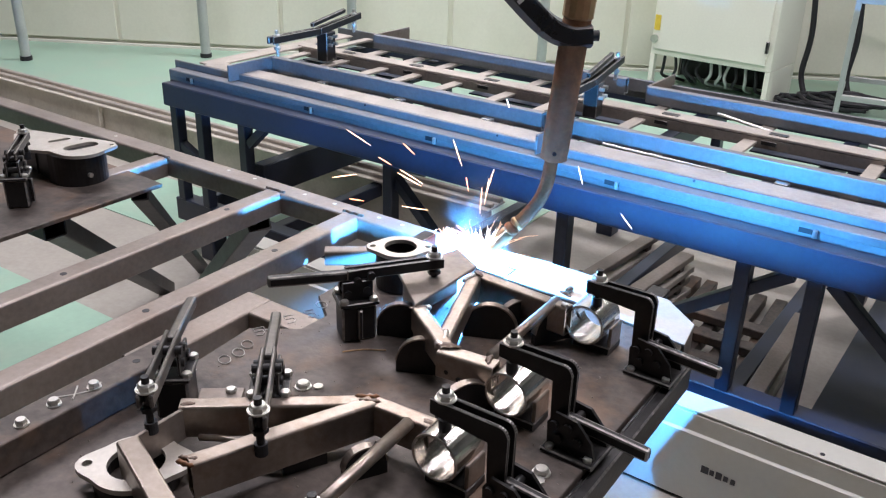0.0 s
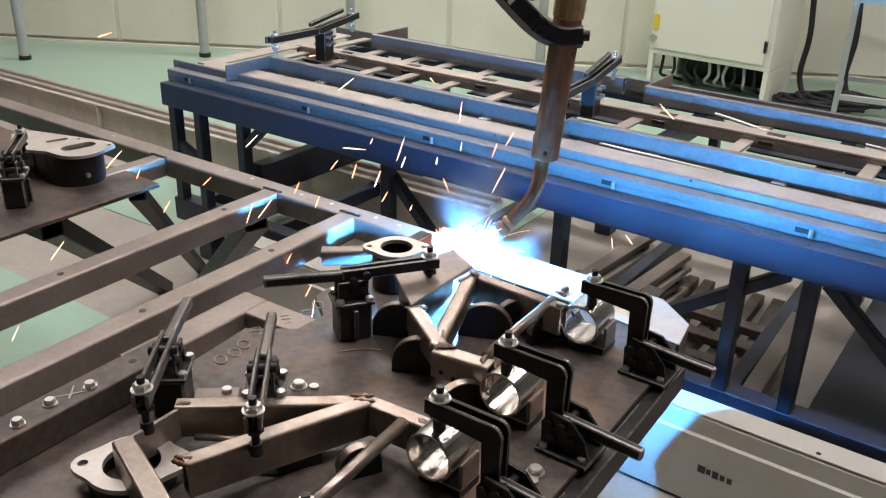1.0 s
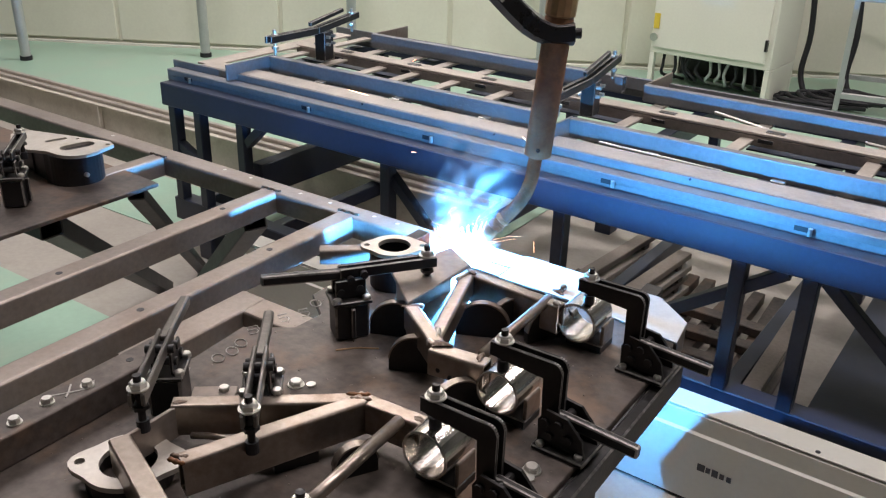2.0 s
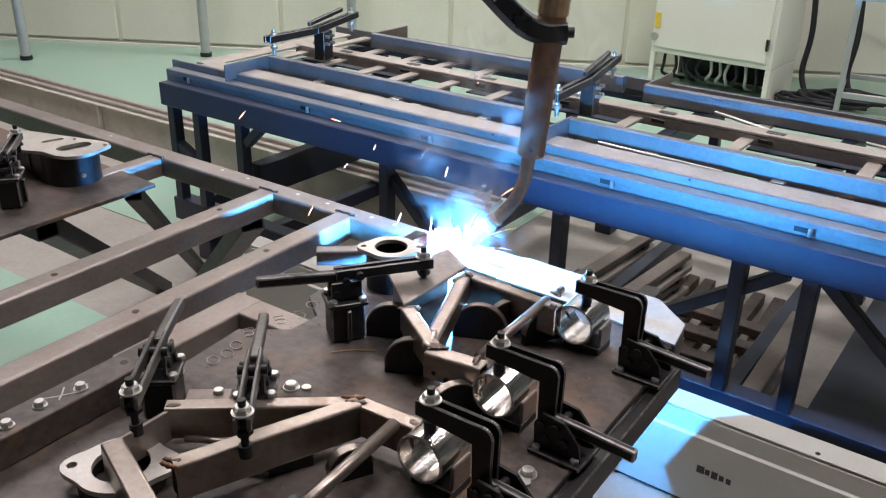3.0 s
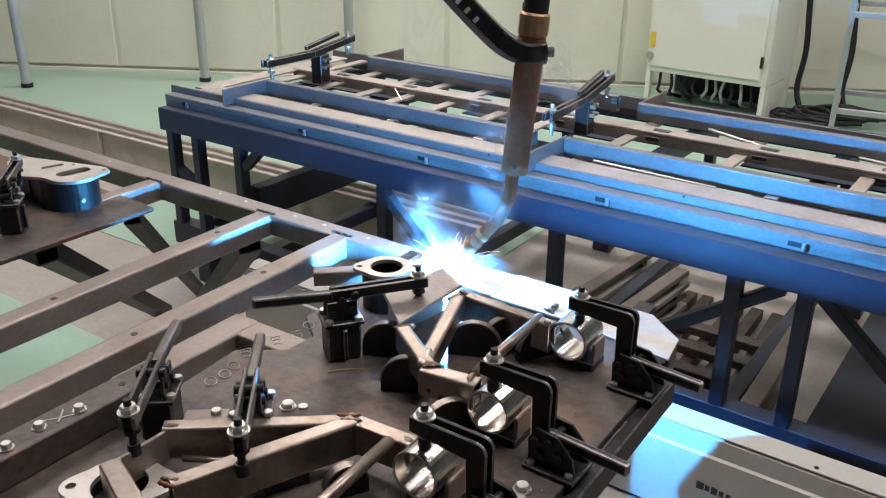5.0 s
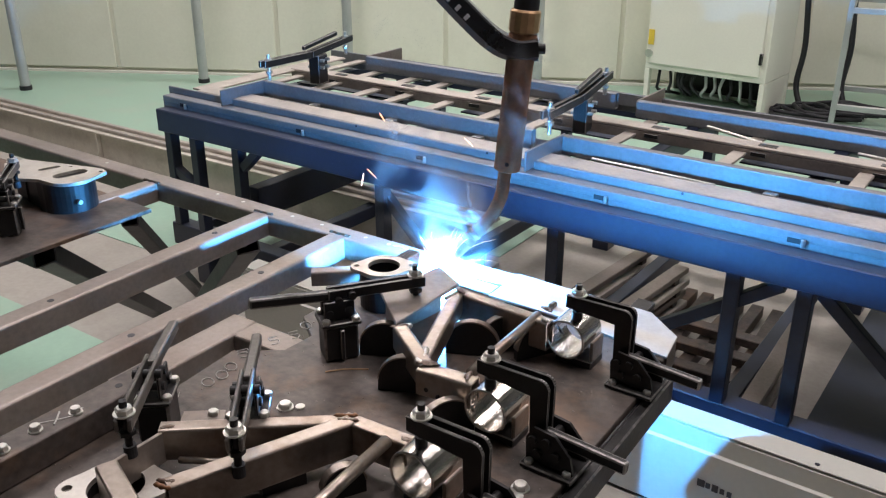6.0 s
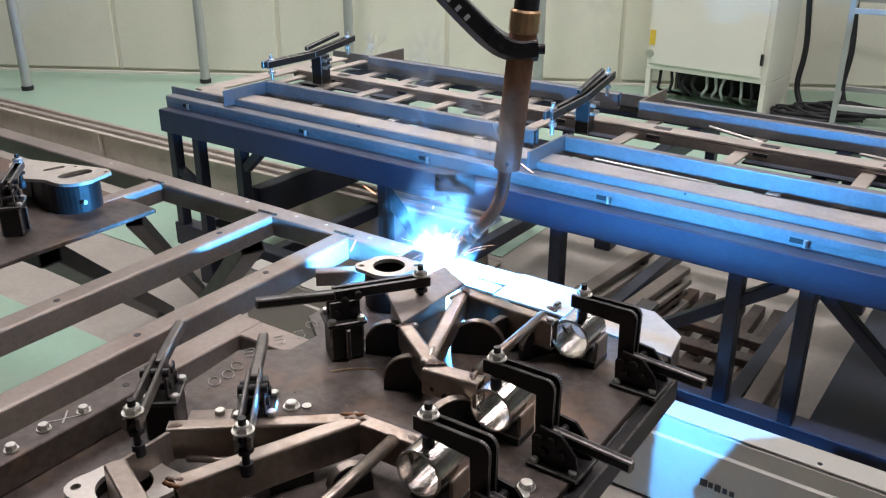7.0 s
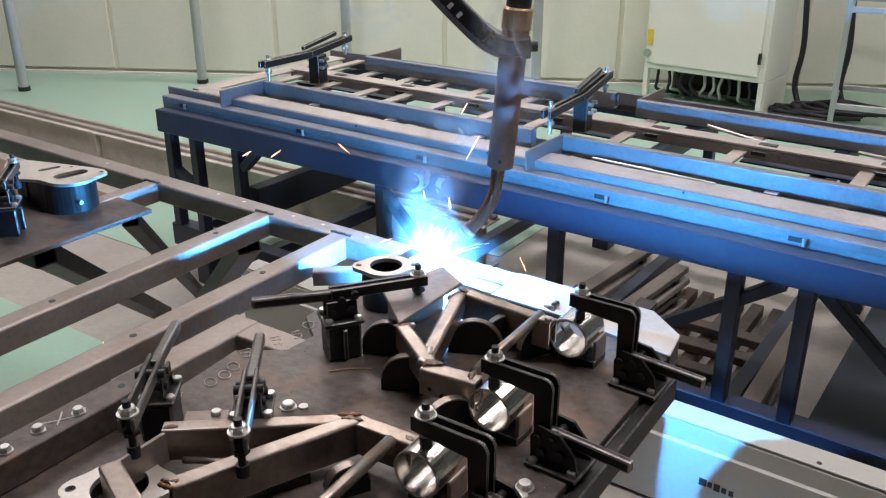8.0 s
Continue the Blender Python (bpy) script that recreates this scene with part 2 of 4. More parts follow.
def hexagon(c, r, h, bm=None, axis="Z"):
    """A hexagon head with chamfered corners standing on c."""
    bm = bm or bmesh.new()
    c = Vector(c)
    turn = Matrix() if axis == "Z" else Matrix.Rotation(radians(90), 4, {"X": "Y", "Y": "X"}[axis])
    m = Matrix.Translation(c) @ turn
    bmesh.ops.create_cone(bm, cap_ends=True, segments=6, radius1=r, radius2=r, depth=h * 0.75, matrix=m @ Matrix.Translation((0, 0, h * 0.375)))
    bmesh.ops.create_cone(bm, cap_ends=True, segments=12, radius1=r * 0.93, radius2=r * 0.78, depth=h * 0.25, matrix=m @ Matrix.Translation((0, 0, h * 0.875)))
    return bm


def arc_pts(cx, cy, r, a0, a1, n=16):
    return [(cx + r * math.cos(radians(a0 + (a1 - a0) * i / n)), cy + r * math.sin(radians(a0 + (a1 - a0) * i / n))) for i in range(n + 1)]


def holed(outline, holes, z0, z1):
    """A plate between two heights with holes cut right through it."""
    bm = bmesh.new()
    loops = []
    for loop in [outline] + list(holes):
        vs = [bm.verts.new((x, y, z0)) for x, y in loop]
        loops += [bm.edges.new((vs[i], vs[(i + 1) % len(vs)])) for i in range(len(vs))]
    bmesh.ops.triangle_fill(bm, use_beauty=True, edges=loops)
    g = bmesh.ops.extrude_face_region(bm, geom=list(bm.faces))
    bmesh.ops.translate(bm, vec=(0, 0, z1 - z0), verts=[v for v in g["geom"] if isinstance(v, bmesh.types.BMVert)])
    return bm


def slot_pts(x0, y0, x1, y1, r, n=8):
    """A rounded slot from one centre to the other."""
    a = math.degrees(math.atan2(y1 - y0, x1 - x0))
    return arc_pts(x1, y1, r, a - 90, a + 90, n) + arc_pts(x0, y0, r, a + 90, a + 270, n)


def bolt(name, x, y, z, parent=None, r=0.010):
    """A hexagon bolt head with its washer on a surface."""
    t = thing(name, "zinc-plated hexagon bolt head on a washer, screwed into steel", "bolt", Matrix.Translation((x, y, z)) @ Matrix.Rotation(x * 9 + y * 7, 4, "Z"), "bolts of the fixture")
    part("washer", rod((0, 0, 0), (0, 0, 0.002), r * 1.25, 20), ZINC, t)
    part("head", hexagon((0, 0, 0.002), r, 0.008), ZINC, t)
    return t


# ---------------------------------------------------------------- the hall
def hall():
    turn = Matrix.Translation((-6.45, 5.45, 0)) @ Matrix.Rotation(radians(28), 4, "Z")   # x along the back wall
    bm = bmesh.new()
    bmesh.ops.create_grid(bm, x_segments=2, y_segments=2, size=40)
    tagged(part("floor", bm, CONCRETE), "worn grey concrete workshop floor", "floor", kind="structure")
    # green painted fields, a thin coat on the concrete
    for pts in (((-14, 3.42), (-1.95, 3.42), (-1.95, 4.0), (12, 4.0), (12, 16), (-14, 16)), ((-14, -6), (-2.75, -6), (-2.75, 1.79), (-14, 1.79)), ((-4.2, 2.5), (-2.7, 2.5), (-2.7, 3.0), (-4.2, 3.0))):
        tagged(part("floor_paint", slab(pts, 0.0, 0.004, bevel=0), GREEN), "glossy pale green floor paint", "floor paint", kind="structure")
    # back wall in panels with cover strips
    w = tagged(part("wall_north", box((5.0, 0.12, 3.0), (30, 0.16, 6.0), turn, 0), WALLPAINT), "cream panelled workshop wall", "wall", kind="structure")
    for i in range(-4, 9):
        part("panel", box((i * 1.55 + 0.02, 0.028, 3.0), (1.515, 0.03, 5.9), turn, 0.008), WALLPAINT, w)
    tagged(part("baseboard", box((5.0, 0.0, 0.014), (30, 0.02, 0.028), turn, 0.004), CREAM), "low cream skirting along the wall", "baseboard", kind="structure")
    # three added walls out of view, dark so that little light bounces back
    for nm, c, s in (("wall_west", (-9.5, -8, 3), (0.2, 16.3, 6)), ("wall_east", (15, -8, 3), (0.2, 16.3, 6)), ("wall_south", (2.8, -16.1, 3), (24.8, 0.2, 6))):
        tagged(part(nm, box(c, s, turn, 0), UNSEEN_WALL), "plain grey wall out of view, added dark to limit bounced light", "wall", kind="structure")
    tagged(part("ceiling", box((2.8, -8, 6.05), (25.2, 16.6, 0.1), turn, 0), CEILING), "grey sheet metal workshop ceiling", "ceiling", kind="structure")
    for u, v in ((-4.5, -2.5), (-4.5, 1.5), (0.5, -2.5), (0.5, 1.5)):
        t = thing("ceiling_light", "long pale LED panel hung under the ceiling", "ceiling light",
                  Matrix.Translation((u, v + 4.4, 5.6)) @ Matrix.Rotation(WALL_TURN, 4, "Z"), "ceiling lights")
        part("housing", box((0, 0, 0.05), (3.1, 0.56, 0.06)), CREAM, t)
        part("diffuser", box((0, 0, 0.012), (3.0, 0.5, 0.012)), LAMPFACE, t)
    # posts in front of the wall
    for x, y in ((-7.2, 4.2), (-6.14, 5.27), (-5.05, 6.0), (-3.55, 6.75)):
        t = thing("steel_post", "round grey steel post standing on the floor before the wall", "post", Matrix.Translation((x, y, 0)), "posts before the wall")
        part("shaft", rod((0, 0, 0.02), (0, 0, 4.6), 0.042, 24), ALU, t, smooth=False)
        part("foot", rod((0, 0, 0.004), (0, 0, 0.04), 0.05, 24), RUBBER, t, "black rubber foot")
    h = thing("wall_hook", "small black hook on the cream wall", "hook", turn @ Matrix.Translation((3.02, -0.005, 0.62)))
    part("hook", sweep(bend([(0, 0, 0.1), (0, -0.02, 0.02), (0.03, -0.05, -0.03), (0.09, -0.05, -0.02), (0.1, -0.05, 0.04)], 5), 0.014, 8), RUBBER, h, smooth=True)
    # floor rail
    t = thing("floor_rail", "beige painted steel rail beam lying on the floor", "rail", Matrix.Translation((-9.9, 3.25, 0)))
    part("top_flange", box((0, 0, 0.245), (16, 0.16, 0.012), None, 0.003), RAILPAINT, t)
    part("guide_bar", box((0, -0.035, 0.262), (16, 0.03, 0.02), None, 0.003), SLAT, t)
    part("guide_bar", box((0, 0.045, 0.262), (16, 0.03, 0.02), None, 0.003), SLAT, t)
    part("web", box((0, -0.045, 0.13), (16, 0.012, 0.216), None, 0.002), RAILPAINT, t)
    part("bottom_flange", box((0, 0, 0.012), (16, 0.16, 0.016), None, 0.003), RAILPAINT, t)
    rib = None
    for i in range(5):
        if rib is None:
            rib = part("stiffener", box((0, 0, 0), (0.014, 0.03, 0.216), None, 0.002), RAILPAINT, t)
            rib.matrix_basis = Matrix.Translation((0.5, -0.066, 0.13))
        else:
            share("stiffener", rib, Matrix.Translation((0.5 + 1.55 * i, -0.066, 0.13)), t)


def control_cabinet():
    yaw = -5
    t = thing("control_cabinet", "tall cream steel control cabinet on an open plinth with cables", "cabinet",
              Matrix.Translation((-2.635, 6.92, 0)) @ Matrix.Rotation(radians(yaw), 4, "Z"))
    w, d, h, b = 1.0, 0.55, 2.1, 0.265
    part("side_plinth", box((w - 0.012, d / 2, b / 2), (0.024, d - 0.11, b - 0.004), None, 0.002), CREAM, t)
    part("body", box((w / 2, d / 2, b + h / 2), (w, d, h), None, 0.006), CREAM, t)
    door = part("door", box((w / 2 - 0.01, -0.012, b + h / 2 + 0.02), (w - 0.07, 0.022, h - 0.06), None, 0.005, 2), CREAM, t)
    for z in (b + 0.19, b + 1.0, b + 1.8):
        part("hinge", box((w - 0.045, -0.03, z), (0.025, 0.02, 0.09), None, 0.004), BLACK, door, "black hinge")
    part("handle", box((0.19, -0.04, b + 0.78), (0.05, 0.035, 0.22), None, 0.01, 2), BLACK, door, "black swing handle")
    part("tag", box((0.045, -0.027, b + 0.26), (0.05, 0.006, 0.12), None, 0.002), YELLOW, door, "yellow warning tag")
    part("lock", rod((0.035, -0.04, b + 0.13), (0.035, -0.022, b + 0.13), 0.032, 20), ZINC, door, "round lock")
    for x in (0.02, w - 0.02):
        for y in (0.025, d - 0.025):
            part("plinth_post", box((x, y, b / 2), (0.04, 0.05, b), None, 0.003), CREAM, t)
    part("plinth_back", box((w / 2, d - 0.02, b / 2), (w - 0.1, 0.02, b - 0.02), None, 0.002), BLACK, t)
    rnd = random.Random(3)
    for i in range(11):
        x = 0.1 + 0.075 * i + rnd.uniform(-0.02, 0.02)
        part("cable", sweep(bend([(x, 0.1, b), (x + rnd.uniform(-.03, .03), 0.08, b * 0.6), (x + rnd.uniform(-.06, .06), 0.12, 0.08), (x + rnd.uniform(-.1, .1), 0.3, 0.02)], 5), 0.013, 8),
             rnd.choice((RUBBER, RUBBER, RUBBER, ALU)), t, smooth=True)


def side_rack():
    t = thing("profile_frame", "open frame of aluminium profiles standing on the floor", "frame", Matrix.Translation((-1.14, 6.92, 0)) @ Matrix.Rotation(radians(8), 4, "Z"))
    for x in (0, 0.9):
        for y in (0, 0.7):
            part("upright", tube((x, y, 0), (x, y, 2.2), 0.04, 0.04, 0.004), ALU, t)
    for z in (0.15, 0.85, 2.2):
        for y in (0, 0.7):
            part("crossbar", tube((0, y, z), (0.9, y, z), 0.04, 0.04, 0.004), ALU, t)
        for x in (0, 0.9):
            part("crossbar", tube((x, 0, z), (x, 0.7, z), 0.04, 0.04, 0.004), ALU, t)
    for i, (x, top) in enumerate(((-1.51, 3.0), (-1.19, 3.2))):
        c = thing("hanging_cable", "black cable hanging down to the floor before the wall", "cable", Matrix.Translation((x, 7.35 + 0.1 * i, 0)), "hanging cables")
        part("sheath", sweep(bend([(-0.08, 0.05, top), (-0.06, 0, 2.0), (-0.03, 0, 1.0), (0.01, 0, 0.5), (-0.005, -0.03, 0.2), (0.06, -0.08, 0.03)], 6), 0.022, 10), RUBBER, c, smooth=True)
    rnd = random.Random(5)
    for i in range(6):
        c = thing("cable_loop", "black cable lying in loops on the floor", "cable", Matrix.Translation((-1.35 + 0.07 * i, 7.05 + 0.03 * i, 0)), "cable loops")
        pts = [(0.3 * math.cos(a) + rnd.uniform(-.05, .05), 0.16 * math.sin(a) + rnd.uniform(-.04, .04), 0.03 + 0.012 * i) for a in [k * 0.7 for k in range(9)]]
        part("sheath", sweep(bend(pts, 5), 0.016, 8), RUBBER, c, smooth=True)


# ---------------------------------------------------------------- gantry cover and far table
def rail_cover():
    t = thing("machine_cover", "long pale grey sheet metal machine cover with a printed mark", "machine cover", Matrix.Translation((0, 2.095, 0)) @ Matrix.Rotation(radians(-1.6), 4, "Z"))
    bm = profile(bmesh.new(), [(-0.008, 0.012), (-0.008, 0.238), (0.0, 0.244), (0.0, 0.30), (0.085, 0.305), (0.085, 0.02), (0.06, 0.012)][::-1], (-2.4, 0, 0), (1.6, 0, 0))
    part("shell", bm, BOXPAINT, t)
    part("lid_lip", box((-0.4, 0.045, 0.309), (4.0, 0.085, 0.005), None, 0.001), BOXPAINT, t)
    part("hole_plug", rod((-0.215, 0.02, 0.310), (-0.215, 0.02, 0.3125), 0.007, 16), RUBBER, t, "dark hole in the lid")
    part("dust_strip", box((-0.4, 0.10, 0.285), (4.0, 0.02, 0.02), None, 0.002), RUBBER, t)
    for i, w in enumerate((0.03, 0.018, 0.024, 0.018, 0.018)):
        part("printed_mark", box((-0.500 + 0.0205 * i, -0.0092, 0.138 - 0.001 * i), (w * 0.75, 0.002, 0.024 if i in (0, 2) else 0.018), None, 0.0005), INK, t, "dark printed mark")
    part("skid", box((-0.4, 0.04, 0.006), (4.0, 0.08, 0.012), None, 0.002), RUBBER, t)


FAR = Matrix.Translation((0, 0, 1.75)) @ Matrix.Scale(1.08, 4) @ Matrix.Translation((-2.5, 2.3, -1.75)) @ Matrix.Rotation(radians(-1.6), 4, "Z") @ Matrix.Translation((2.5, -2.3, 0))   # the far table stands a little back and askew


def far_table():
    t = thing("welding_table", "long dark blue welding table of steel beams with open legs", "table", FAR)
    x0, x1 = -2.88, 0.75
    for y in (2.235, 3.56):
        part("top_rail", box(((x0 + x1) / 2, y, 0.822), (x1 - x0, 0.06, 0.092), None, 0.004), DARK, t)
        part("bottom_rail", box(((x0 + x1) / 2, y + 0.015, 0.325), (x1 - x0, 0.07, 0.10), None, 0.004), DARK, t)
        for x in (-2.833, -2.68, -2.435, -1.72, -1.05, -0.508, -0.325, 0.35):
            part("leg", box((x, y, 0.575), (0.040, 0.045, 0.402), None, 0.003), DARK, t)
        for x in (-2.7, -1.5, -0.4, 0.5):
            part("foot", box((x, y + 0.015, 0.2025), (0.08, 0.08, 0.145), None, 0.004), DARK, t)
    part("middle_cross_rail", box((-2.42, 2.90, 0.54), (0.06, 1.25, 0.13), None, 0.003), DARK, t)
    for x in (-2.85, -2.39, -1.74, -1.05, -0.5, 0.35):
        part("cross_rail", box((x, 2.895, 0.80), (0.05, 1.256, 0.07), None, 0.003), DARK, t)
        part("lower_cross_rail", box((x, 2.90, 0.31), (0.05, 1.25, 0.06), None, 0.003), DARK, t)
    for p, q in (((-2.41, 2.235, 0.70), (-2.30, 2.235, 0.80)), ((-2.83, 2.235, 0.62), (-2.70, 2.235, 0.56)), ((-0.78, 2.22, 0.50), (-0.39, 2.26, 0.76)),
                 ((-2.3, 3.5, 0.38), (-1.8, 3.5, 0.74)), ((-0.29, 2.25, 0.77), (0.06, 2.25, 0.46)), ((-1.72, 2.25, 0.73), (-1.5, 2.25, 0.52))):
        part("brace", tube(p, q, 0.035, 0.035, 0.004), DARK, t)
    part("lower_shelf", box((0.235, 2.90, 0.352), (1.03, 1.24, 0.008), None, 0.002), DARK, t, "dark sheet shelf under the table")
    # upper tier: channels, angles, flat bars and short cross slats
    n = x1 - x0
    mid = (x0 + x1) / 2
    for y, s in ((2.295, 1), (3.36, -1)):
        up = part("channel_beam", box((mid - 0.015, y, 0.894), (n + 0.03, 0.05, 0.026), None, 0.003), TABLE, t)
        part("channel_web", box((mid - 0.015, y - s * 0.020, 0.8725), (n + 0.03, 0.007, 0.063), None, 0.002), TABLE, t)
        part("angle_rail", box((mid - 0.03, y + s * 0.036, 0.906), (n + 0.06, 0.008, 0.05), None, 0.002), TABLE, t)
        if s > 0:
            for i in range(17):
                part("stitch_gap", box((-2.66 + 0.2 * i + 0.03 * (i % 3), y - 0.0245, 0.846), (0.05 + 0.02 * (i % 3), 0.003, 0.006), None, 0), RUBBER, up, "dark gap")
            for i in range(6):
                x = -2.76 + 0.60 * i + 0.05 * (i % 2)
                part("locating_pin", rod((x, y - 0.035, 0.872), (x, y - 0.035, 0.892), 0.006, 12), ZINC, up, "bright locating pin")
                part("pin_slot", box((x - 0.02, y - 0.0245, 0.882), (0.045, 0.002, 0.014), None, 0), RUBBER, up, "dark slot")
                part("stitch_gap", box((x + 0.22, y - 0.0245, 0.860), (0.12, 0.002, 0.004), None, 0), RUBBER, up, "dark gap")
                part("screw", rod((x + 0.2, y + 0.030, 0.925), (x + 0.2, y + 0.0345, 0.925), 0.004, 8), RUBBER, up)
    for y, w in ((2.385, 0.09), (2.915, 0.07)):
        part("flat_bar", box((mid + 0.05, y, 0.926), (n - 0.1, w, 0.010), None, 0.002), SLAT, t)
        part("flat_bar_edge", box((mid + 0.05, y - w / 2 + 0.006, 0.9025), (n - 0.1, 0.010, 0.035), None, 0.002), STEEL, t)
    # added sheets that keep ceiling light off the floor, with gaps left open
    for y, w, gaps in ((2.41, 0.16, ()), (2.70, 0.20, ((-2.1, -1.78), (-1.25, -0.62))), (3.03, 0.14, ((-2.2, -1.9), (-1.2, -0.75)))):
        edges = [x0 + 0.05] + [e for g in gaps for e in g] + [x1 - 0.02]
        for a, c in zip(edges[::2], edges[1::2]):
            part("under_tray", box(((a + c) / 2, y, 0.845), (c - a, w, 0.006), None, 0.001), DARK, t, "dark sheet added under the slats to shade what lies below")
    first = None
    rnd = random.Random(12)
    for i in range(13):
        x = -2.72 + 0.215 * i + rnd.uniform(-0.04, 0.04) if i < 7 else -1.15 + 0.40 * (i - 7) + rnd.uniform(-0.05, 0.05)
        if first is None:
            first = part("cross_slat", box((0, 2.86, 0.902), (0.045, 0.90, 0.010), None, 0.002), SLAT, t)
            first.matrix_basis = Matrix.Translation((x, 0, 0))
        else:
            share("cross_slat", first, Matrix.Translation((x, 0, 0)), t)
    for i in range(9):
        x = -2.5 + 0.37 * i
        part("clip_plate", box((x, 2.91, 0.9325), (0.06, 0.025, 0.003), None, 0.001), BLACK, t)
        part("clip_plate", box((x - 0.02, 2.878, 0.906), (0.05, 0.003, 0.014), None, 0.001), BLACK, t)
    part("end_plate", box((-2.80, 2.80, 0.923), (0.09, 0.85, 0.008), None, 0.002), SLAT, t)


def far_frames():
    first = None
    for x0, x1, yb in ((-2.56, -1.30, 3.15), (-1.194, 0.3, 3.09)):
        t = thing("welded_frame", "rectangular frame of grey steel tubes clamped on the welding table", "steel frame", FAR @ Matrix.Translation((x0, 0, 0.909)), "frames on the welding table")
        n = x1 - x0
        part("end_member", box((0.004, 2.40, 0.033), (0.008, 0.25, 0.064), None, 0.002), TABLE, t)
        part("side_tube", tube((0.01, 2.515, 0.031), (n, 2.515, 0.031), 0.032, 0.062, 0.004), TABLE, t)
        part("side_tube", tube((0.01, yb, 0.031), (n, yb, 0.031), 0.032, 0.062, 0.004), TABLE, t)
        part("end_flange", box((0.004, yb + 0.127, 0.031), (0.008, 0.26, 0.06), None, 0.002), STEEL, t)
        for i in range(3):
            part("tab", box((0.3 + 0.38 * i, 2.485, 0.006), (0.04, 0.025, 0.012), None, 0.002), ZINC, t, "bright small tab")
    for x, y0, turned in ((-2.50, 2.705, 11), (-1.235, 2.68, 9)):
        t = thing("double_clamp", "black double toggle clamp with two bright spindles over the frame tubes", "clamp", FAR @ pose(x, y0, 0.918, 0, 0, turned), "double clamps of the welding table")
        part("post", box((0, 0.08, 0.06), (0.05, 0.07, 0.12), None, 0.003), BLACK, t)
        for s in (-1, 1):
            arm = part("arm", box((0, s * 0.175, 0.135), (0.012, 0.33, 0.028), Matrix.Rotation(radians(s * 3), 4, "X"), 0.003), BLACK, t)
            part("arm", box((0.024, s * 0.175, 0.135), (0.008, 0.33, 0.028), Matrix.Rotation(radians(s * 3), 4, "X"), 0.003), BLACK, t)
            y = s * 0.29
            part("spindle", rod((0.012, y, 0.085), (0.012, y, 0.185), 0.007, 12), ZINC, t, "bright threaded spindle")
            part("nut", hexagon((0.012, y, 0.158), 0.014, 0.012), ZINC, t)
            part("nut", hexagon((0.012, y, 0.112), 0.014, 0.012), ZINC, t)
            if s > 0:
                part("handle", box((0.012, 0.10, 0.170), (0.016, 0.26, 0.018), Matrix.Rotation(radians(5), 4, "X"), 0.003), BLACK, t)
        for s in (-1, 1):
            for z in (0.07, 0.10):
                part("rivet", rod((-0.035, 0.08 + s * 0.02, z), (0.042, 0.08 + s * 0.02, z), 0.007, 10), ZINC, t)
    for x, y, a in ((-1.9, 2.60, 8), (-0.86, 2.455, -3), (-0.72, 2.97, -24), (-0.2, 2.98, -10)):
        t = thing("loose_rod", "bright loose steel rod lying on the table slats", "rod", FAR @ pose(x, y, 0.919 if y > 2.5 else 0.919, 0, 0, a), "loose rods")
        part("shaft", rod((-0.2, 0, 0.006), (0.2, 0, 0.006), 0.006, 10), ZINC, t)


def stacked_bars():
    """Flat bars and boards stored under the table."""
    rnd = random.Random(9)
    for i in range(7):
        t = thing("stored_bar", "brown steel bar stored on the floor under the table", "steel bar", pose(-1.22 + 0.10 * i, 2.95, 0.0, 0, 0, rnd.uniform(-2, 2)), "bars stored under the table")
        part("bar", tube((0, -0.5, 0.03), (0, 0.55, 0.03), 0.05, 0.05, 0.004), PLATE, t)
    # four crosswise bars stand in for the shadow stripes of the table slats
    for i in range(4):
        t = thing("stored_bar", "long brown steel bar laid across others in place of slat shadows on the floor", "steel bar", pose(-0.97, 2.62 + 0.17 * i, 0.058, 0, 0, rnd.uniform(-1.5, 1.5)), "bars stored under the table")
        part("bar", box((0, 0, 0.02), (0.9, 0.06, 0.035), None, 0.003), PLATE, t)


def bar_stack():
    for px, py, k in [(-0.47, 2.72, k) for k in range(5)] + [(-1.03, 2.98, k) for k in range(5)] + [(-1.22, 3.10, k) for k in range(5)]:
        t = thing("stacked_bar", "flat steel bar in a spaced stack under the table", "steel bar", Matrix.Translation((px + 0.01 * (k % 2), py, 0.05 * k)) @ Matrix.Rotation(radians(-6 if px < -1 else 0), 4, "Z"), "stack of flat bars")
        part("bar", box((0, 0, 0.037), (0.06, 0.62, 0.026), None, 0.003), SLAT if k % 2 else STEEL, t)
        for y in (-0.25, 0.22):
            part("spacer", box((0, y, 0.012), (0.05, 0.04, 0.024), None, 0.002), PLATE, t)


# ---------------------------------------------------------------- main fixture
TOP = 0.95


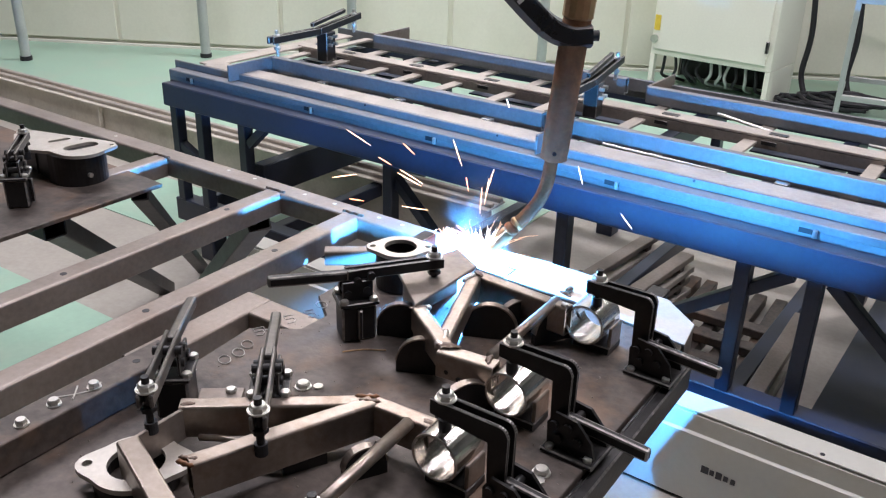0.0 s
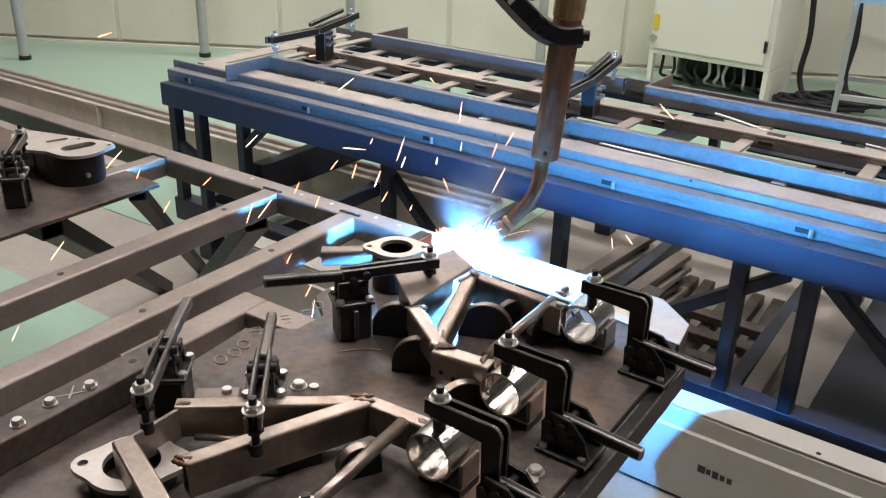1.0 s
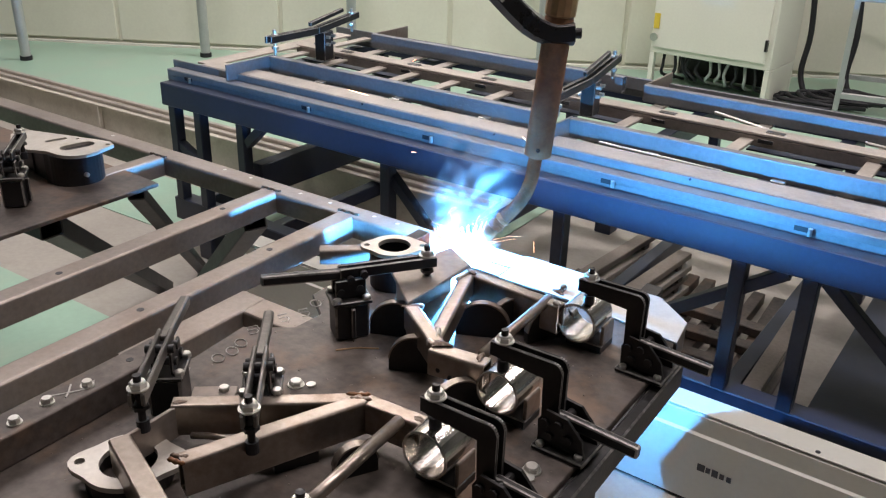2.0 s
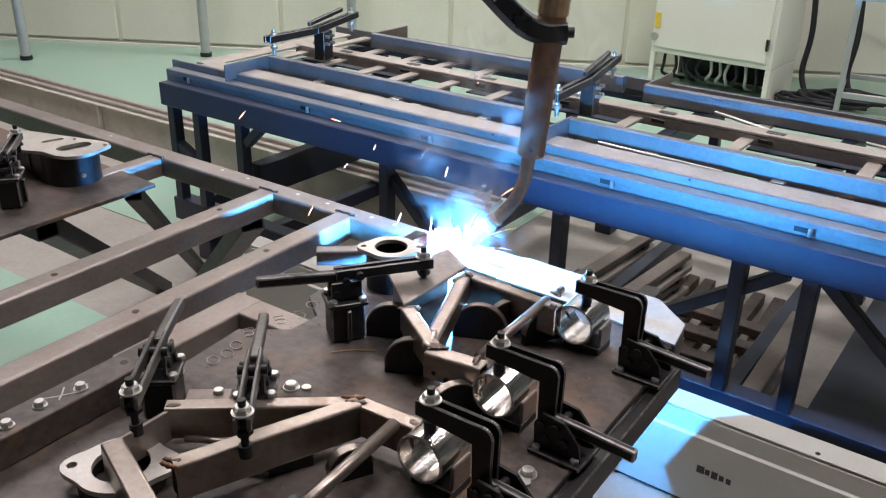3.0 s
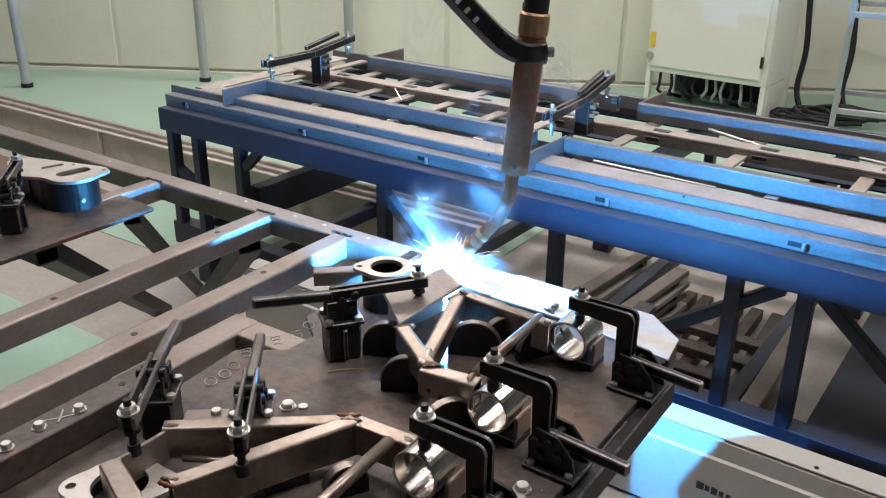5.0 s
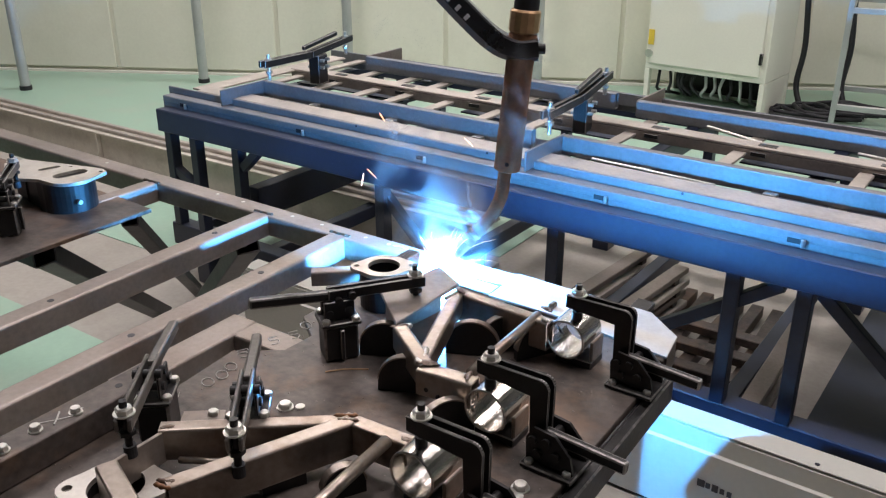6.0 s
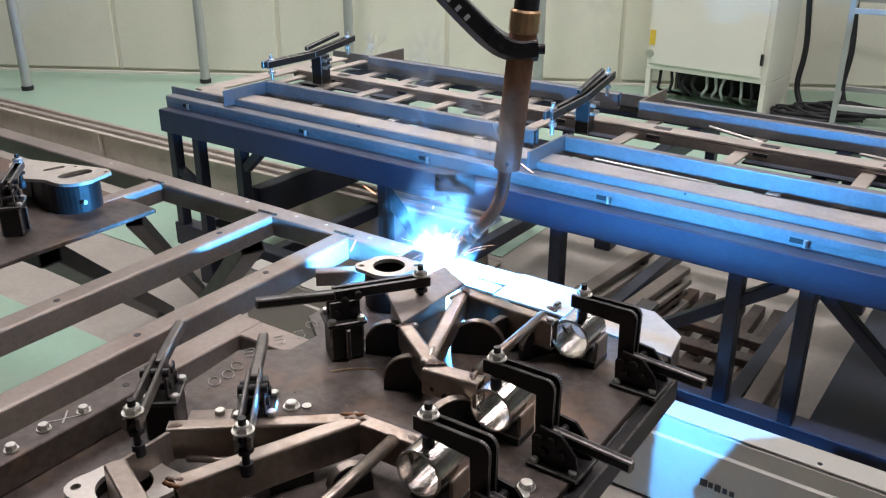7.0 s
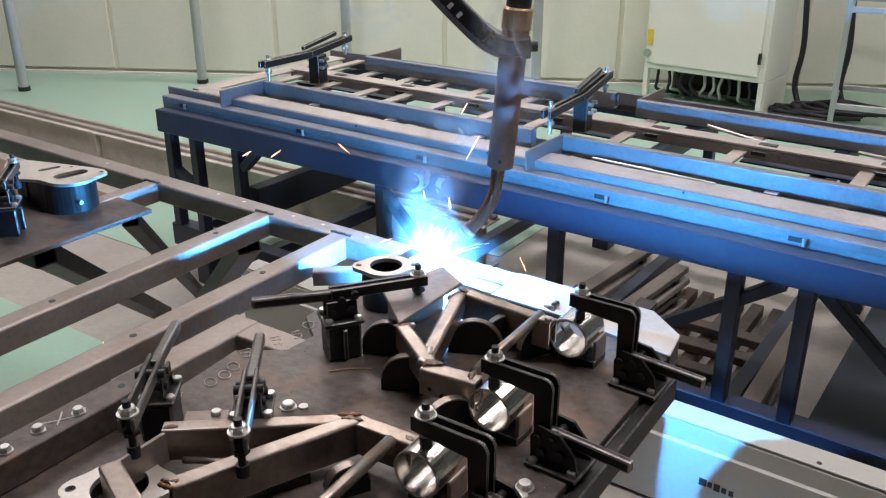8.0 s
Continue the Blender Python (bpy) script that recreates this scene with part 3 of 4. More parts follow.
def fixture():
    t = thing("fixture_plate", "dark steel fixture plate on a black tube frame", "fixture plate")
    outline = [(-0.398, 0.30), (-0.398, 1.318), (-0.44, 1.36), (-0.82, 1.368), (-0.98, 1.366), (-1.053, 1.30), (-1.05, 1.10), (-0.985, 1.05), (-0.99, 0.985), (-1.066, 0.93), (-1.056, 0.81), (-1.055, 0.765), (-1.092, 0.755), (-1.092, 0.30)]
    part("plate", slab(outline[::-1], TOP - 0.012, TOP), PLATE, t)
    for p, q in (((-0.425, 0.3, 0.906), (-0.425, 1.31, 0.906)), ((-1.172, 0.76, 0.898), (-1.172, 1.06, 0.898)), ((-1.138, 1.03, 0.898), (-0.46, 1.03, 0.898)), ((-0.80, 0.3, 0.898), (-0.80, 0.995, 0.898))):
        part("frame_tube", tube(p, q, 0.065, 0.06), BLACK if p[0] > -0.9 else STEEL, t)
    part("edge_strip", box((-0.384, 0.80, 0.915), (0.02, 1.02, 0.05), None, 0.003), BLACK, t)
    for x, y in ((-1.0, 0.4), (-0.5, 0.4), (-0.5, 1.15)):
        part("leg", box((x, y, 0.44), (0.08, 0.08, 0.87), None, 0.004), BLACK, t)
        part("foot_plate", box((x, y, 0.006), (0.16, 0.16, 0.012), None, 0.003), BLACK, t)
    # added beams whose gap trims the arc light falling on the machine cover
    for pts in ([(-0.735, 0.775), (-0.53, 0.775), (-0.53, 0.66), (-0.79, 0.66)], [(-1.12, 0.775), (-0.855, 0.775), (-0.855, 0.66), (-1.12, 0.66)]):
        bm = slab(pts, 0, 0.05)
        bmesh.ops.transform(bm, matrix=Matrix.Translation((0, 1.66, 0)) @ Matrix.Rotation(radians(90), 4, "X"), verts=bm.verts)
        part("lower_beam", bm, BLACK, t)
    # added supports that carry these light-trimming beams
    for x in (-0.56, -1.08):
        part("hanger", box((x, 1.63, 0.83), (0.04, 0.05, 0.11), None, 0.003), BLACK, t)
        part("hanger_arm", box((x, 1.45, 0.888), (0.04, 0.41, 0.012), None, 0.002), BLACK, t)
    bar = thing("locating_beam", "dark square steel beam with a chalk cross bolted along the plate edge", "steel beam", Matrix.Translation((-1.064, 0.17, TOP)))
    part("beam", tube((0, 0, 0.025), (0, 0.585, 0.025), 0.058, 0.05, 0.004, 0.005), PLATE, bar)
    for p, q in (((-0.012, 0.385), (0.016, 0.43)), ((0.012, 0.40), (-0.012, 0.425)), ((0.004, 0.437), (0.008, 0.452))):
        part("chalk_mark", sweep([(*p, 0.0503), ((p[0] + q[0]) / 2 + 0.001, (p[1] + q[1]) / 2, 0.0503), (*q, 0.0503)], 0.0016, 5), CHALK, bar, "chalk stroke")
    part("hole", rod((0, 0.522, 0.0496), (0, 0.522, 0.0506), 0.006, 14), RUBBER, bar, "dark bolt hole")
    for x, y in ((-1.055, 0.492), (-1.062, 0.547), (-1.054, 0.608), (-1.06, 0.43)):
        bolt("bolt", x, y, TOP + 0.05, None, 0.0085)
    for x, y in ((-0.858, 0.848), (-0.443, 0.885)):
        bolt("bolt", x, y, TOP, None, 0.011)
    for x, y in ((-0.838, 0.862), (-0.437, 0.868), (-1.02, 0.66)):
        s = thing("scrap_piece", "small bright scrap of metal lying on the plate", "scrap", Matrix.Translation((x, y, TOP)), "scraps on the plate")
        part("chip", rod((0, 0, 0), (0, 0, 0.003), 0.008, 9), ZINC, s)
    wire = thing("wire_offcut", "thin bent offcut of welding wire on the plate", "wire", pose(-0.85, 0.99, TOP, 0, 0, 42))
    part("wire", sweep(bend([(-0.035, 0, 0.0015), (0, 0.004, 0.0015), (0.04, -0.002, 0.0015)], 4), 0.0014, 6), BRASS, wire)
    # added pale pad, standing in for plate whitened by arc light under the tube
    pad = thing("wear_pad", "bright steel pad added under the wishbone for the arc-lit patch of plate", "steel pad")
    part("pad", slab([(-0.80, 1.235), (-0.79, 1.272), (-0.70, 1.272), (-0.672, 1.214), (-0.785, 1.208)][::-1], TOP, TOP + 0.006), FLANGE, pad)
    # chalk numerals
    for x, y, kind in ((-1.043, 0.768, 0), (-1.026, 0.765, 7), (-1.019, 0.829, 0), (-1.017, 0.859, 0), (-1.025, 0.887, 0), (-1.040, 0.931, 5), (-1.030, 0.950, 4),
                       (-1.027, 0.997, 5), (-1.011, 1.034, 5), (-1.019, 1.074, 0)):
        m = pose(x, y, TOP + 0.0012, 0, 0, 62)
        strokes = {0: [[(0.010 * math.cos(a), 0.014 * math.sin(a)) for a in [k * 0.45 for k in range(15)]]],
                   4: [[(-0.01, 0.014), (-0.01, 0), (0.012, 0)], [(0.004, 0.014), (0.004, -0.014)]],
                   5: [[(0.01, 0.014), (-0.008, 0.014), (-0.008, 0.002), (0.006, 0.002), (0.008, -0.006), (0.002, -0.014), (-0.009, -0.012)]],
                   7: [[(-0.01, 0.014), (0.01, 0.014), (-0.002, -0.014)]]}[kind]
        c = thing("chalk_digit", "hand-written white chalk mark on the steel plate", "chalk mark", m, "chalk marks on the plate")
        for s in strokes:
            part("stroke", sweep([(a, b, 0) for a, b in s], 0.0010, 5), CHALK, c)
    rnd = random.Random(31)
    bm = bmesh.new()
    for i in range(260):
        x, y = rnd.uniform(-1.04, -0.41), rnd.uniform(0.45, 1.33)
        bmesh.ops.create_icosphere(bm, subdivisions=1, radius=rnd.uniform(0.0007, 0.0018), matrix=Matrix.Translation((x, y, TOP + 0.0004)))
    tagged(part("weld_spatter", bm, STEEL), "tiny grey beads of weld spatter on the plate", "spatter", kind="stuff")
    # second plate farther along
    t2 = thing("fixture_plate", "dark steel fixture plate beside the cross tubes", "fixture plate")
    part("plate", slab([(-1.783, 0.3), (-1.783, 1.325), (-1.90, 1.335), (-3.0, 1.37), (-3.0, 0.3)], TOP - 0.012, TOP - 0.002), PLATE, t2)
    for y in (0.55, 1.05):
        part("frame_tube", tube((-2.9, y, 0.906), (-1.84, y, 0.906), 0.06, 0.06), BLACK, t2)
    for x, y in ((-2.85, 0.5), (-2.85, 1.2)):
        part("leg", box((x, y, 0.437), (0.08, 0.08, 0.874), None, 0.004), BLACK, t2)
    for p, q, w in (((-1.872, 1.32, 0.90), (-2.83, 2.29, 0.02), 0.045), ((-1.887, 1.058, 0.90), (-2.81, 2.07, 0.02), 0.065), ((-1.52, 1.40, 0.885), (-2.56, 1.93, 0.02), 0.06), ((-1.2, 1.42, 0.88), (-1.05, 1.62, 0.36), 0.05)):
        part("strut", tube(p, q, w, w * 0.8, 0.004), BLACK, t2)


def chassis():
    t = thing("chassis_frame", "long brown-grey chassis frame of square steel tubes being welded", "chassis frame")
    h = 0.055
    z = TOP - h / 2
    rail = part("side_rail", tube((-3.4, 1.525, z), (-0.985, 1.4708, z), 0.062, h, 0.007), STEEL, t)
    part("cross_tube", tube((-1.264, -0.1, z), (-1.264, 1.452, z), 0.054, h, 0.007), STEEL, t)
    part("cross_tube", tube((-1.518, -0.1, z), (-1.518, 1.457, z), 0.054, h, 0.007), STEEL, t)
    part("cross_tube", tube((-1.952, 1.20, z), (-1.952, 1.466, z), 0.05, h, 0.007), STEEL, t)
    for x, y in ((-1.518, 0.863), (-1.518, 1.30), (-1.264, 0.862), (-1.264, 1.20), (-1.62, 1.492), (-1.72, 1.495), (-1.44, 1.487), (-1.34, 1.485), (-1.20, 1.482), (-1.13, 1.48), (-2.2, 1.50)):
        part("hole", rod((x, y, TOP - 0.001), (x, y, TOP + 0.0006), 0.007 if y < 1.4 else 0.005, 14), RUBBER if y < 1.4 else ZINC, t, "dark bolt hole" if y < 1.4 else "bright plug")
    for x in (-1.264, -1.518, -1.952):
        part("weld_bead", sweep([(x - 0.03 + 0.012 * k, 1.462 + 0.003 * (k % 2), TOP + 0.001) for k in range(6)], 0.004, 6), WELD, t)
    # wide bracket under the arc, its end cut off
    pts = [(-0.795, 1.378), (-0.795, 1.501), (-0.49, 1.492), (-0.413, 1.425), (-0.402, 1.342), (-0.63, 1.374)]
    # the bracket's pale metal puts the glare of the arc into its colour
    part("end_bracket", slab(pts[::-1], TOP + 0.0005, TOP + 0.0045, bevel=0.0008), FLANGE, t, "steel end bracket in a pale metal that imitates the arc's glare")
    part("bracket_tube", tube((-0.79, 1.467, z), (-0.50, 1.46, z), 0.06, h - 0.002, 0.007), STEEL, t)
    # added strip and angle; the slot between them lets arc light down to the cover
    part("seam_strip", slab([(-1.02, 1.392), (-1.02, 1.424), (-0.798, 1.424), (-0.798, 1.382)], TOP + 0.0005, TOP + 0.0045, bevel=0.0008), FLANGE, t)
    part("seam_angle", profile(bmesh.new(), [(-0.028, 0.0), (0.025, 0.0), (0.025, -0.041), (0.021, -0.041), (0.021, -0.005), (-0.028, -0.005)], (-0.985, 1.478, TOP), (-0.795, 1.476, TOP)), FLANGE, t)
    # added block that shades the cross tubes from the arc beyond their joints
    part("stop_block", box((-0.988, 1.359, TOP + 0.025), (0.026, 0.060, 0.040), None, 0.002), BLACK, t)
    part("bracket_lug", box((-0.66, 1.40, TOP + 0.010), (0.012, 0.02, 0.012), None, 0.003), BRIGHT, t)
    part("end_lip", profile(bmesh.new(), [(-0.003, -0.05), (0.003, -0.05), (0.003, 0.0), (-0.003, 0.0)], (-0.416, 1.422, TOP), (-0.406, 1.346, TOP)), BRIGHT, t)
    part("diagonal_tube", tube((-1.05, 1.43, 0.915), (-1.21, 1.30, 0.915), 0.035, 0.035), STEEL, t)


def lumpy(r, seed, stretch=(1, 1, 1), sub=2, amount=0.3):
    bm = bmesh.new()
    bmesh.ops.create_icosphere(bm, subdivisions=sub, radius=r)
    for v in bm.verts:
        k = 1 + amount * noise.noise(v.co / r * 1.3 + Vector((seed * 7.1, 0, 0)))
        v.co = Vector((v.co.x * stretch[0], v.co.y * stretch[1], v.co.z * stretch[2])) * k
    return bm


def wishbone(m, group):
    """A welded suspension wishbone: two tubes to the pivot bushes, a gusset plate and struts (origin on the plate by the first bush)."""
    t = thing("suspension_wishbone", "welded suspension wishbone of brown square tubes with turned bushes", "wishbone", m, group)
    z = 0.075
    for i, y in enumerate((0.0, 0.265)):
        bush = part("bush", ring((0, y - 0.033, 0.052), (0, y + 0.04, 0.052), 0.037, 0.0325), PIPE, t, "bright turned steel bush")
    part("arm_tube", tube((-0.125, -0.022, z - 0.012), (-0.03, -0.012, z - 0.012), 0.032, 0.046, 0.005), BRIGHT, t)
    part("arm_tube", tube((-0.226, 0.06, z - 0.008), (-0.115, -0.018, z - 0.008), 0.027, 0.045, 0.005), BRIGHT, t)
    part("arm_tube", tube((-0.224, 0.236, z - 0.010), (-0.138, 0.0, z - 0.010), 0.026, 0.04, 0.005), BRIGHT, t)
    part("arm_tube", tube((-0.236, 0.243, z - 0.021), (-0.028, 0.230, z - 0.021), 0.026, 0.056, 0.005), BRIGHT, t)
    part("gusset", slab([(-0.330, 0.138), (-0.300, 0.290), (-0.228, 0.248), (-0.230, 0.054)], z + 0.014, z + 0.02), STEEL, t)
    for p, q in (((-0.320, 0.147), (-0.235, 0.075)), ((-0.319, 0.152), (-0.300, 0.288))):
        part("gusset_side", profile(bmesh.new(), [(-0.004, -0.078), (0.004, -0.078), (0.004, 0.012), (-0.004, 0.012)], (*p, z), (*q, z)), STEEL, t)
    part("brace_bar", rod((-0.055, 0.015, z + 0.002), (-0.06, 0.245, z + 0.002), 0.009, 14), BRIGHT, t, smooth=True)
    for k, (x, y, s) in enumerate(((-0.116, -0.012, 1.2), (-0.125, -0.005, 0.8), (-0.216, 0.235, 0.9), (-0.228, 0.06, 1.0), (-0.045, -0.008, 0.8), (-0.05, 0.258, 0.8))):
        bm = lumpy(0.009 * s, k + 31, (1.6, 0.7, 0.30), 3, 0.6)
        bmesh.ops.transform(bm, matrix=Matrix.Translation((x, y, z + 0.0125)) @ Matrix.Rotation(1.1 * k + 0.5, 4, "Z"), verts=bm.verts)
        part("weld_bead", bm, WELD, t, smooth=True)
    for p, q, r in (((-0.231, 0.062), (-0.214, 0.080), 0.0055), ((-0.226, 0.196), (-0.222, 0.232), 0.0055), ((-0.150, 0.030), (-0.132, -0.004), 0.0065), ((-0.142, -0.012), (-0.124, -0.016), 0.007),
                    ((-0.042, 0.226), (-0.028, 0.224), 0.005)):
        pts = [(p[0] + (q[0] - p[0]) * k / 8, p[1] + (q[1] - p[1]) * k / 8, z + 0.008 + 0.0012 * (k % 2)) for k in range(9)]
        part("weld_seam", sweep(pts, [r * 0.3] + [r * (0.9 + 0.2 * (k % 2)) for k in range(7)] + [r * 0.3], 8), SILVER, t, "bright rippled weld seam", True)
    for k in range(2):
        part("hole", rod((-0.105 + 0.022 * k, -0.034, z - 0.02 - 0.006 * k), (-0.105 + 0.022 * k, -0.0365, z - 0.02 - 0.006 * k), 0.004, 10), RUBBER, t)
    return t


def small_arm(m, group):
    """The nearer suspension wishbone with its welded triangle of tubes."""
    t = thing("suspension_wishbone", "welded triangular suspension wishbone of square tubes with a heat-tinted joint", "wishbone", m, group)
    z = 0.068
    part("bush", ring((0, -0.033, 0.052), (0, 0.04, 0.052), 0.037, 0.0325), PIPE, t, "bright turned steel bush")
    part("arm_tube", tube((-0.345, -0.165, z - 0.02), (-0.13, 0.005, z - 0.02), 0.026, 0.052, 0.004), BRIGHT, t)
    part("arm_tube", tube((-0.235, -0.245, z - 0.02), (-0.13, 0.0, z - 0.02), 0.027, 0.056, 0.004), BRIGHT, t)
    part("arm_tube", tube((-0.145, 0.002, z - 0.02), (-0.03, 0.008, z - 0.02), 0.027, 0.052, 0.004), BRIGHT, t)
    part("arm_tube", tube((-0.334, -0.262, z - 0.02), (-0.10, -0.352, z - 0.02), 0.030, 0.056, 0.004), BRIGHT, t)
    part("end_tube", box((0, 0, 0), (0.006, 0.10, 0.05), Matrix.Translation((-0.335, -0.205, z - 0.022)), 0.001), STEEL, t)
    part("brace_bar", rod((-0.058, -0.01, z + 0.004), (-0.05, -0.26, z - 0.004), 0.0095, 14), BRIGHT, t, smooth=True)
    part("cross_rod", sweep(bend([(-0.31, -0.165, 0.03), (-0.27, -0.15, 0.035), (-0.20, -0.12, 0.03)], 5), 0.005, 8), BRIGHT, t, smooth=True)
    rnd = random.Random(12)
    for p, q in (((-0.158, -0.006), (-0.128, 0.014)), ((-0.148, -0.012), (-0.118, 0.004)), ((-0.252, -0.246), (-0.226, -0.236)), ((-0.248, -0.254), (-0.222, -0.247))):
        pts = [(p[0] + (q[0] - p[0]) * k / 8, p[1] + (q[1] - p[1]) * k / 8 + rnd.uniform(-.0012, .0012), z + 0.0055) for k in range(9)]
        part("weld_bead", sweep(pts, [0.001] + [rnd.uniform(0.0028, 0.0046) for k in range(7)] + [0.001], 8), rnd.choice((BROWN, BROWN, WELD)), t, "brown heat-tinted weld bead", True)
    for k, (cx, cy, s) in enumerate(((-0.035, 0.006, 0.8), (-0.335, -0.160, 0.8))):
        bm = lumpy(0.0075 * s, k + 3, (1.4, 0.8, 0.26), 3, 0.6)
        bmesh.ops.transform(bm, matrix=Matrix.Translation((cx, cy, z + 0.0062)) @ Matrix.Rotation(0.7 * k, 4, "Z"), verts=bm.verts)
        part("weld_bead", bm, WELD, t, smooth=True)
    return t


def half_disc(x, y, turn, r=0.048):
    """An upright half-round locator welded to the plate."""
    t = thing("half_round_locator", "black half-round steel locator standing on the plate", "locator", pose(x, y, TOP, 0, 0, turn), "half-round locators")
    bm = bmesh.new()
    pts = [(r, 0)] + arc_pts(0, 0.018, r, 0, 180, 18) + [(-r, 0)]
    profile(bm, pts, (-0.006, 0, 0), (0.006, 0, 0))
    part("disc", bm, BLACK, t)
    bm = bmesh.new()
    rim = arc_pts(0, 0.018, r + 0.0015, 4, 176, 18)
    profile(bm, rim + [(y * (r - 0.001) / (r + 0.0015), 0.018 + (z - 0.018) * (r - 0.001) / (r + 0.0015)) for y, z in rim[::-1]], (-0.0068, 0, 0), (0.0068, 0, 0))
    part("rim", bm, BRIGHT, t, "rim rubbed bare")
    return t


def ring_locator(m, r=0.055, h=0.075, label="black round block under a steel flange with a central hole"):
    t = thing("ring_locator", label, "locator", m, "ring locators")
    part("block", ring((0, 0, 0), (0, 0, h), r * 0.98, r * 0.70, 36), BLACK, t)
    n = 48
    outer = []
    for i in range(n):
        a = 2 * math.pi * i / n
        k = r * (1 + 0.34 * max(0, math.cos(2 * a)) ** 3)
        outer.append((k * math.cos(a), k * math.sin(a)))
    holes = [arc_pts(0, 0, r * 0.64, 0, 350, 35)] + [arc_pts(s * r * 1.08, 0, r * 0.12, 0, 330, 11) for s in (-1, 1)]
    part("flange", holed(outer, holes, h, h + 0.008), FLANGE, t, "bright steel flange with bolt holes")
    return t


def slotted_locator():
    """A lobed flange plate with slots on a rounded black block."""
    t = thing("slotted_locator", "bright lobed steel plate with slots on a rounded black block", "locator", Matrix.Translation((-1.985, 1.225, TOP - 0.002)))
    part("block", slab(arc_pts(0.010, 0.0, 0.068, -100, 100, 20) + [(-0.02, 0.067), (-0.02, -0.067)], 0, 0.076), BLACK, t)
    outline = [(-0.21, -0.035), (-0.135, -0.082), (-0.075, -0.092), (-0.012, -0.062)] + arc_pts(0.03, 0.0, 0.062, -85, 25, 10) + [(0.082, 0.052), (0.075, 0.074), (0.048, 0.084), (0.01, 0.076), (-0.063, 0.056), (-0.20, 0.016)]
    holes = [slot_pts(0.008, -0.012, 0.016, 0.034, 0.021), slot_pts(-0.078, -0.012, -0.068, 0.026, 0.009), arc_pts(0.062, 0.066, 0.006, 0, 330, 11), arc_pts(-0.107, -0.062, 0.006, 0, 330, 11),
             arc_pts(-0.04, 0.048, 0.005, 0, 330, 11)]
    part("flange", holed(outline, holes, 0.076, 0.084), FLANGE, t, "bright steel plate with slots")
    for p, q in (((-0.19, -0.02), (-0.03, -0.055)), ((-0.11, -0.045), (-0.06, 0.04)), ((-0.19, 0.0), (-0.04, 0.05))):
        part("web", profile(bmesh.new(), [(-0.005, 0.0), (0.005, 0.0), (0.005, 0.076), (-0.005, 0.076)], (*p, 0), (*q, 0)), BLACK, t)
    part("fixing_bolt", rod((0.079, -0.02, 0.03), (0.087, -0.02, 0.03), 0.006, 12), ZINC, t, "zinc bolt head")


# ---------------------------------------------------------------- clamps
def pipe_clamp(m):
    """Toggle clamp with two angled plates; the spindle stands over the origin, the handle points along x."""
    t = thing("toggle_clamp", "black steel toggle clamp with paired angled arms pressing on a bush", "clamp", m, "clamps over the bushes")
    part("base_plate", box((0.118, 0, 0.004), (0.085, 0.075, 0.008), None, 0.002), BLACK, t)
    for s in (-1, 1):
        bm = bmesh.new()
        pts = [(0.080, 0.008), (0.156, 0.008), (0.150, 0.035), (0.125, 0.062), (0.090, 0.066), (0.078, 0.045)]
        vs = [[bm.verts.new((x, s * (0.019 + d), z)) for x, z in pts] for d in (0, 0.005)]
        bm.faces.new(vs[0]), bm.faces.new(vs[1][::-1])
        for i in range(len(pts)):
            j = (i + 1) % len(pts)
            bm.faces.new((vs[0][i], vs[0][j], vs[1][j], vs[1][i]))
        part("side_bracket", bm, BLACK, t)
        bm = bmesh.new()
        pts = [(-0.018, 0.112), (-0.018, 0.136)] + arc_pts(0.090, 0.124, 0.014, 88, 0, 5) + [(0.104, 0.03), (0.076, 0.03), (0.076, 0.108)]
        vs = [[bm.verts.new((x, s * (0.006 + d), z)) for x, z in pts] for d in (0, 0.006)]
        bm.faces.new(vs[0]), bm.faces.new(vs[1][::-1])
        for i in range(len(pts)):
            j = (i + 1) % len(pts)
            bm.faces.new((vs[0][i], vs[0][j], vs[1][j], vs[1][i]))
        bmesh.ops.bevel(bm, geom=list(bm.edges), offset=0.0013, segments=1, affect="EDGES", material=1)
        part("arm", bm, BLACK, t)
    for x, z in ((0.09, 0.045), (0.112, 0.048), (0.128, 0.03), (0.098, 0.025)):
        part("pivot_pin", rod((x, -0.029, z), (x, 0.029, z), 0.007, 14), BLACK, t)
    part("spindle", rod((0, 0, 0.094), (0, 0, 0.156), 0.0055, 14), BLACK, t)
    part("spindle_foot", rod((0, 0, 0.0885), (0, 0, 0.105), 0.009, 16), RUBBER, t, "black rubber foot")
    nut = part("nut", hexagon((0, 0, 0.138), 0.012, 0.009), ZINC, t, "zinc-plated nut")
    part("washer", rod((0, 0, 0.136), (0, 0, 0.138), 0.015, 20), ZINC, t)
    hm = Matrix.Translation((0.10, 0, 0.046)) @ Matrix.Rotation(radians(3), 4, "Y")
    part("handle", box((0.062, 0, 0), (0.13, 0.014, 0.02), hm, 0.004, 2), BLACK, t)
    for x, y in ((0.148, 0.026), (0.148, -0.026), (0.088, -0.03)):
        part("bolt_head", hexagon((x, y, 0.008), 0.007, 0.006), ZINC, t)
    return t


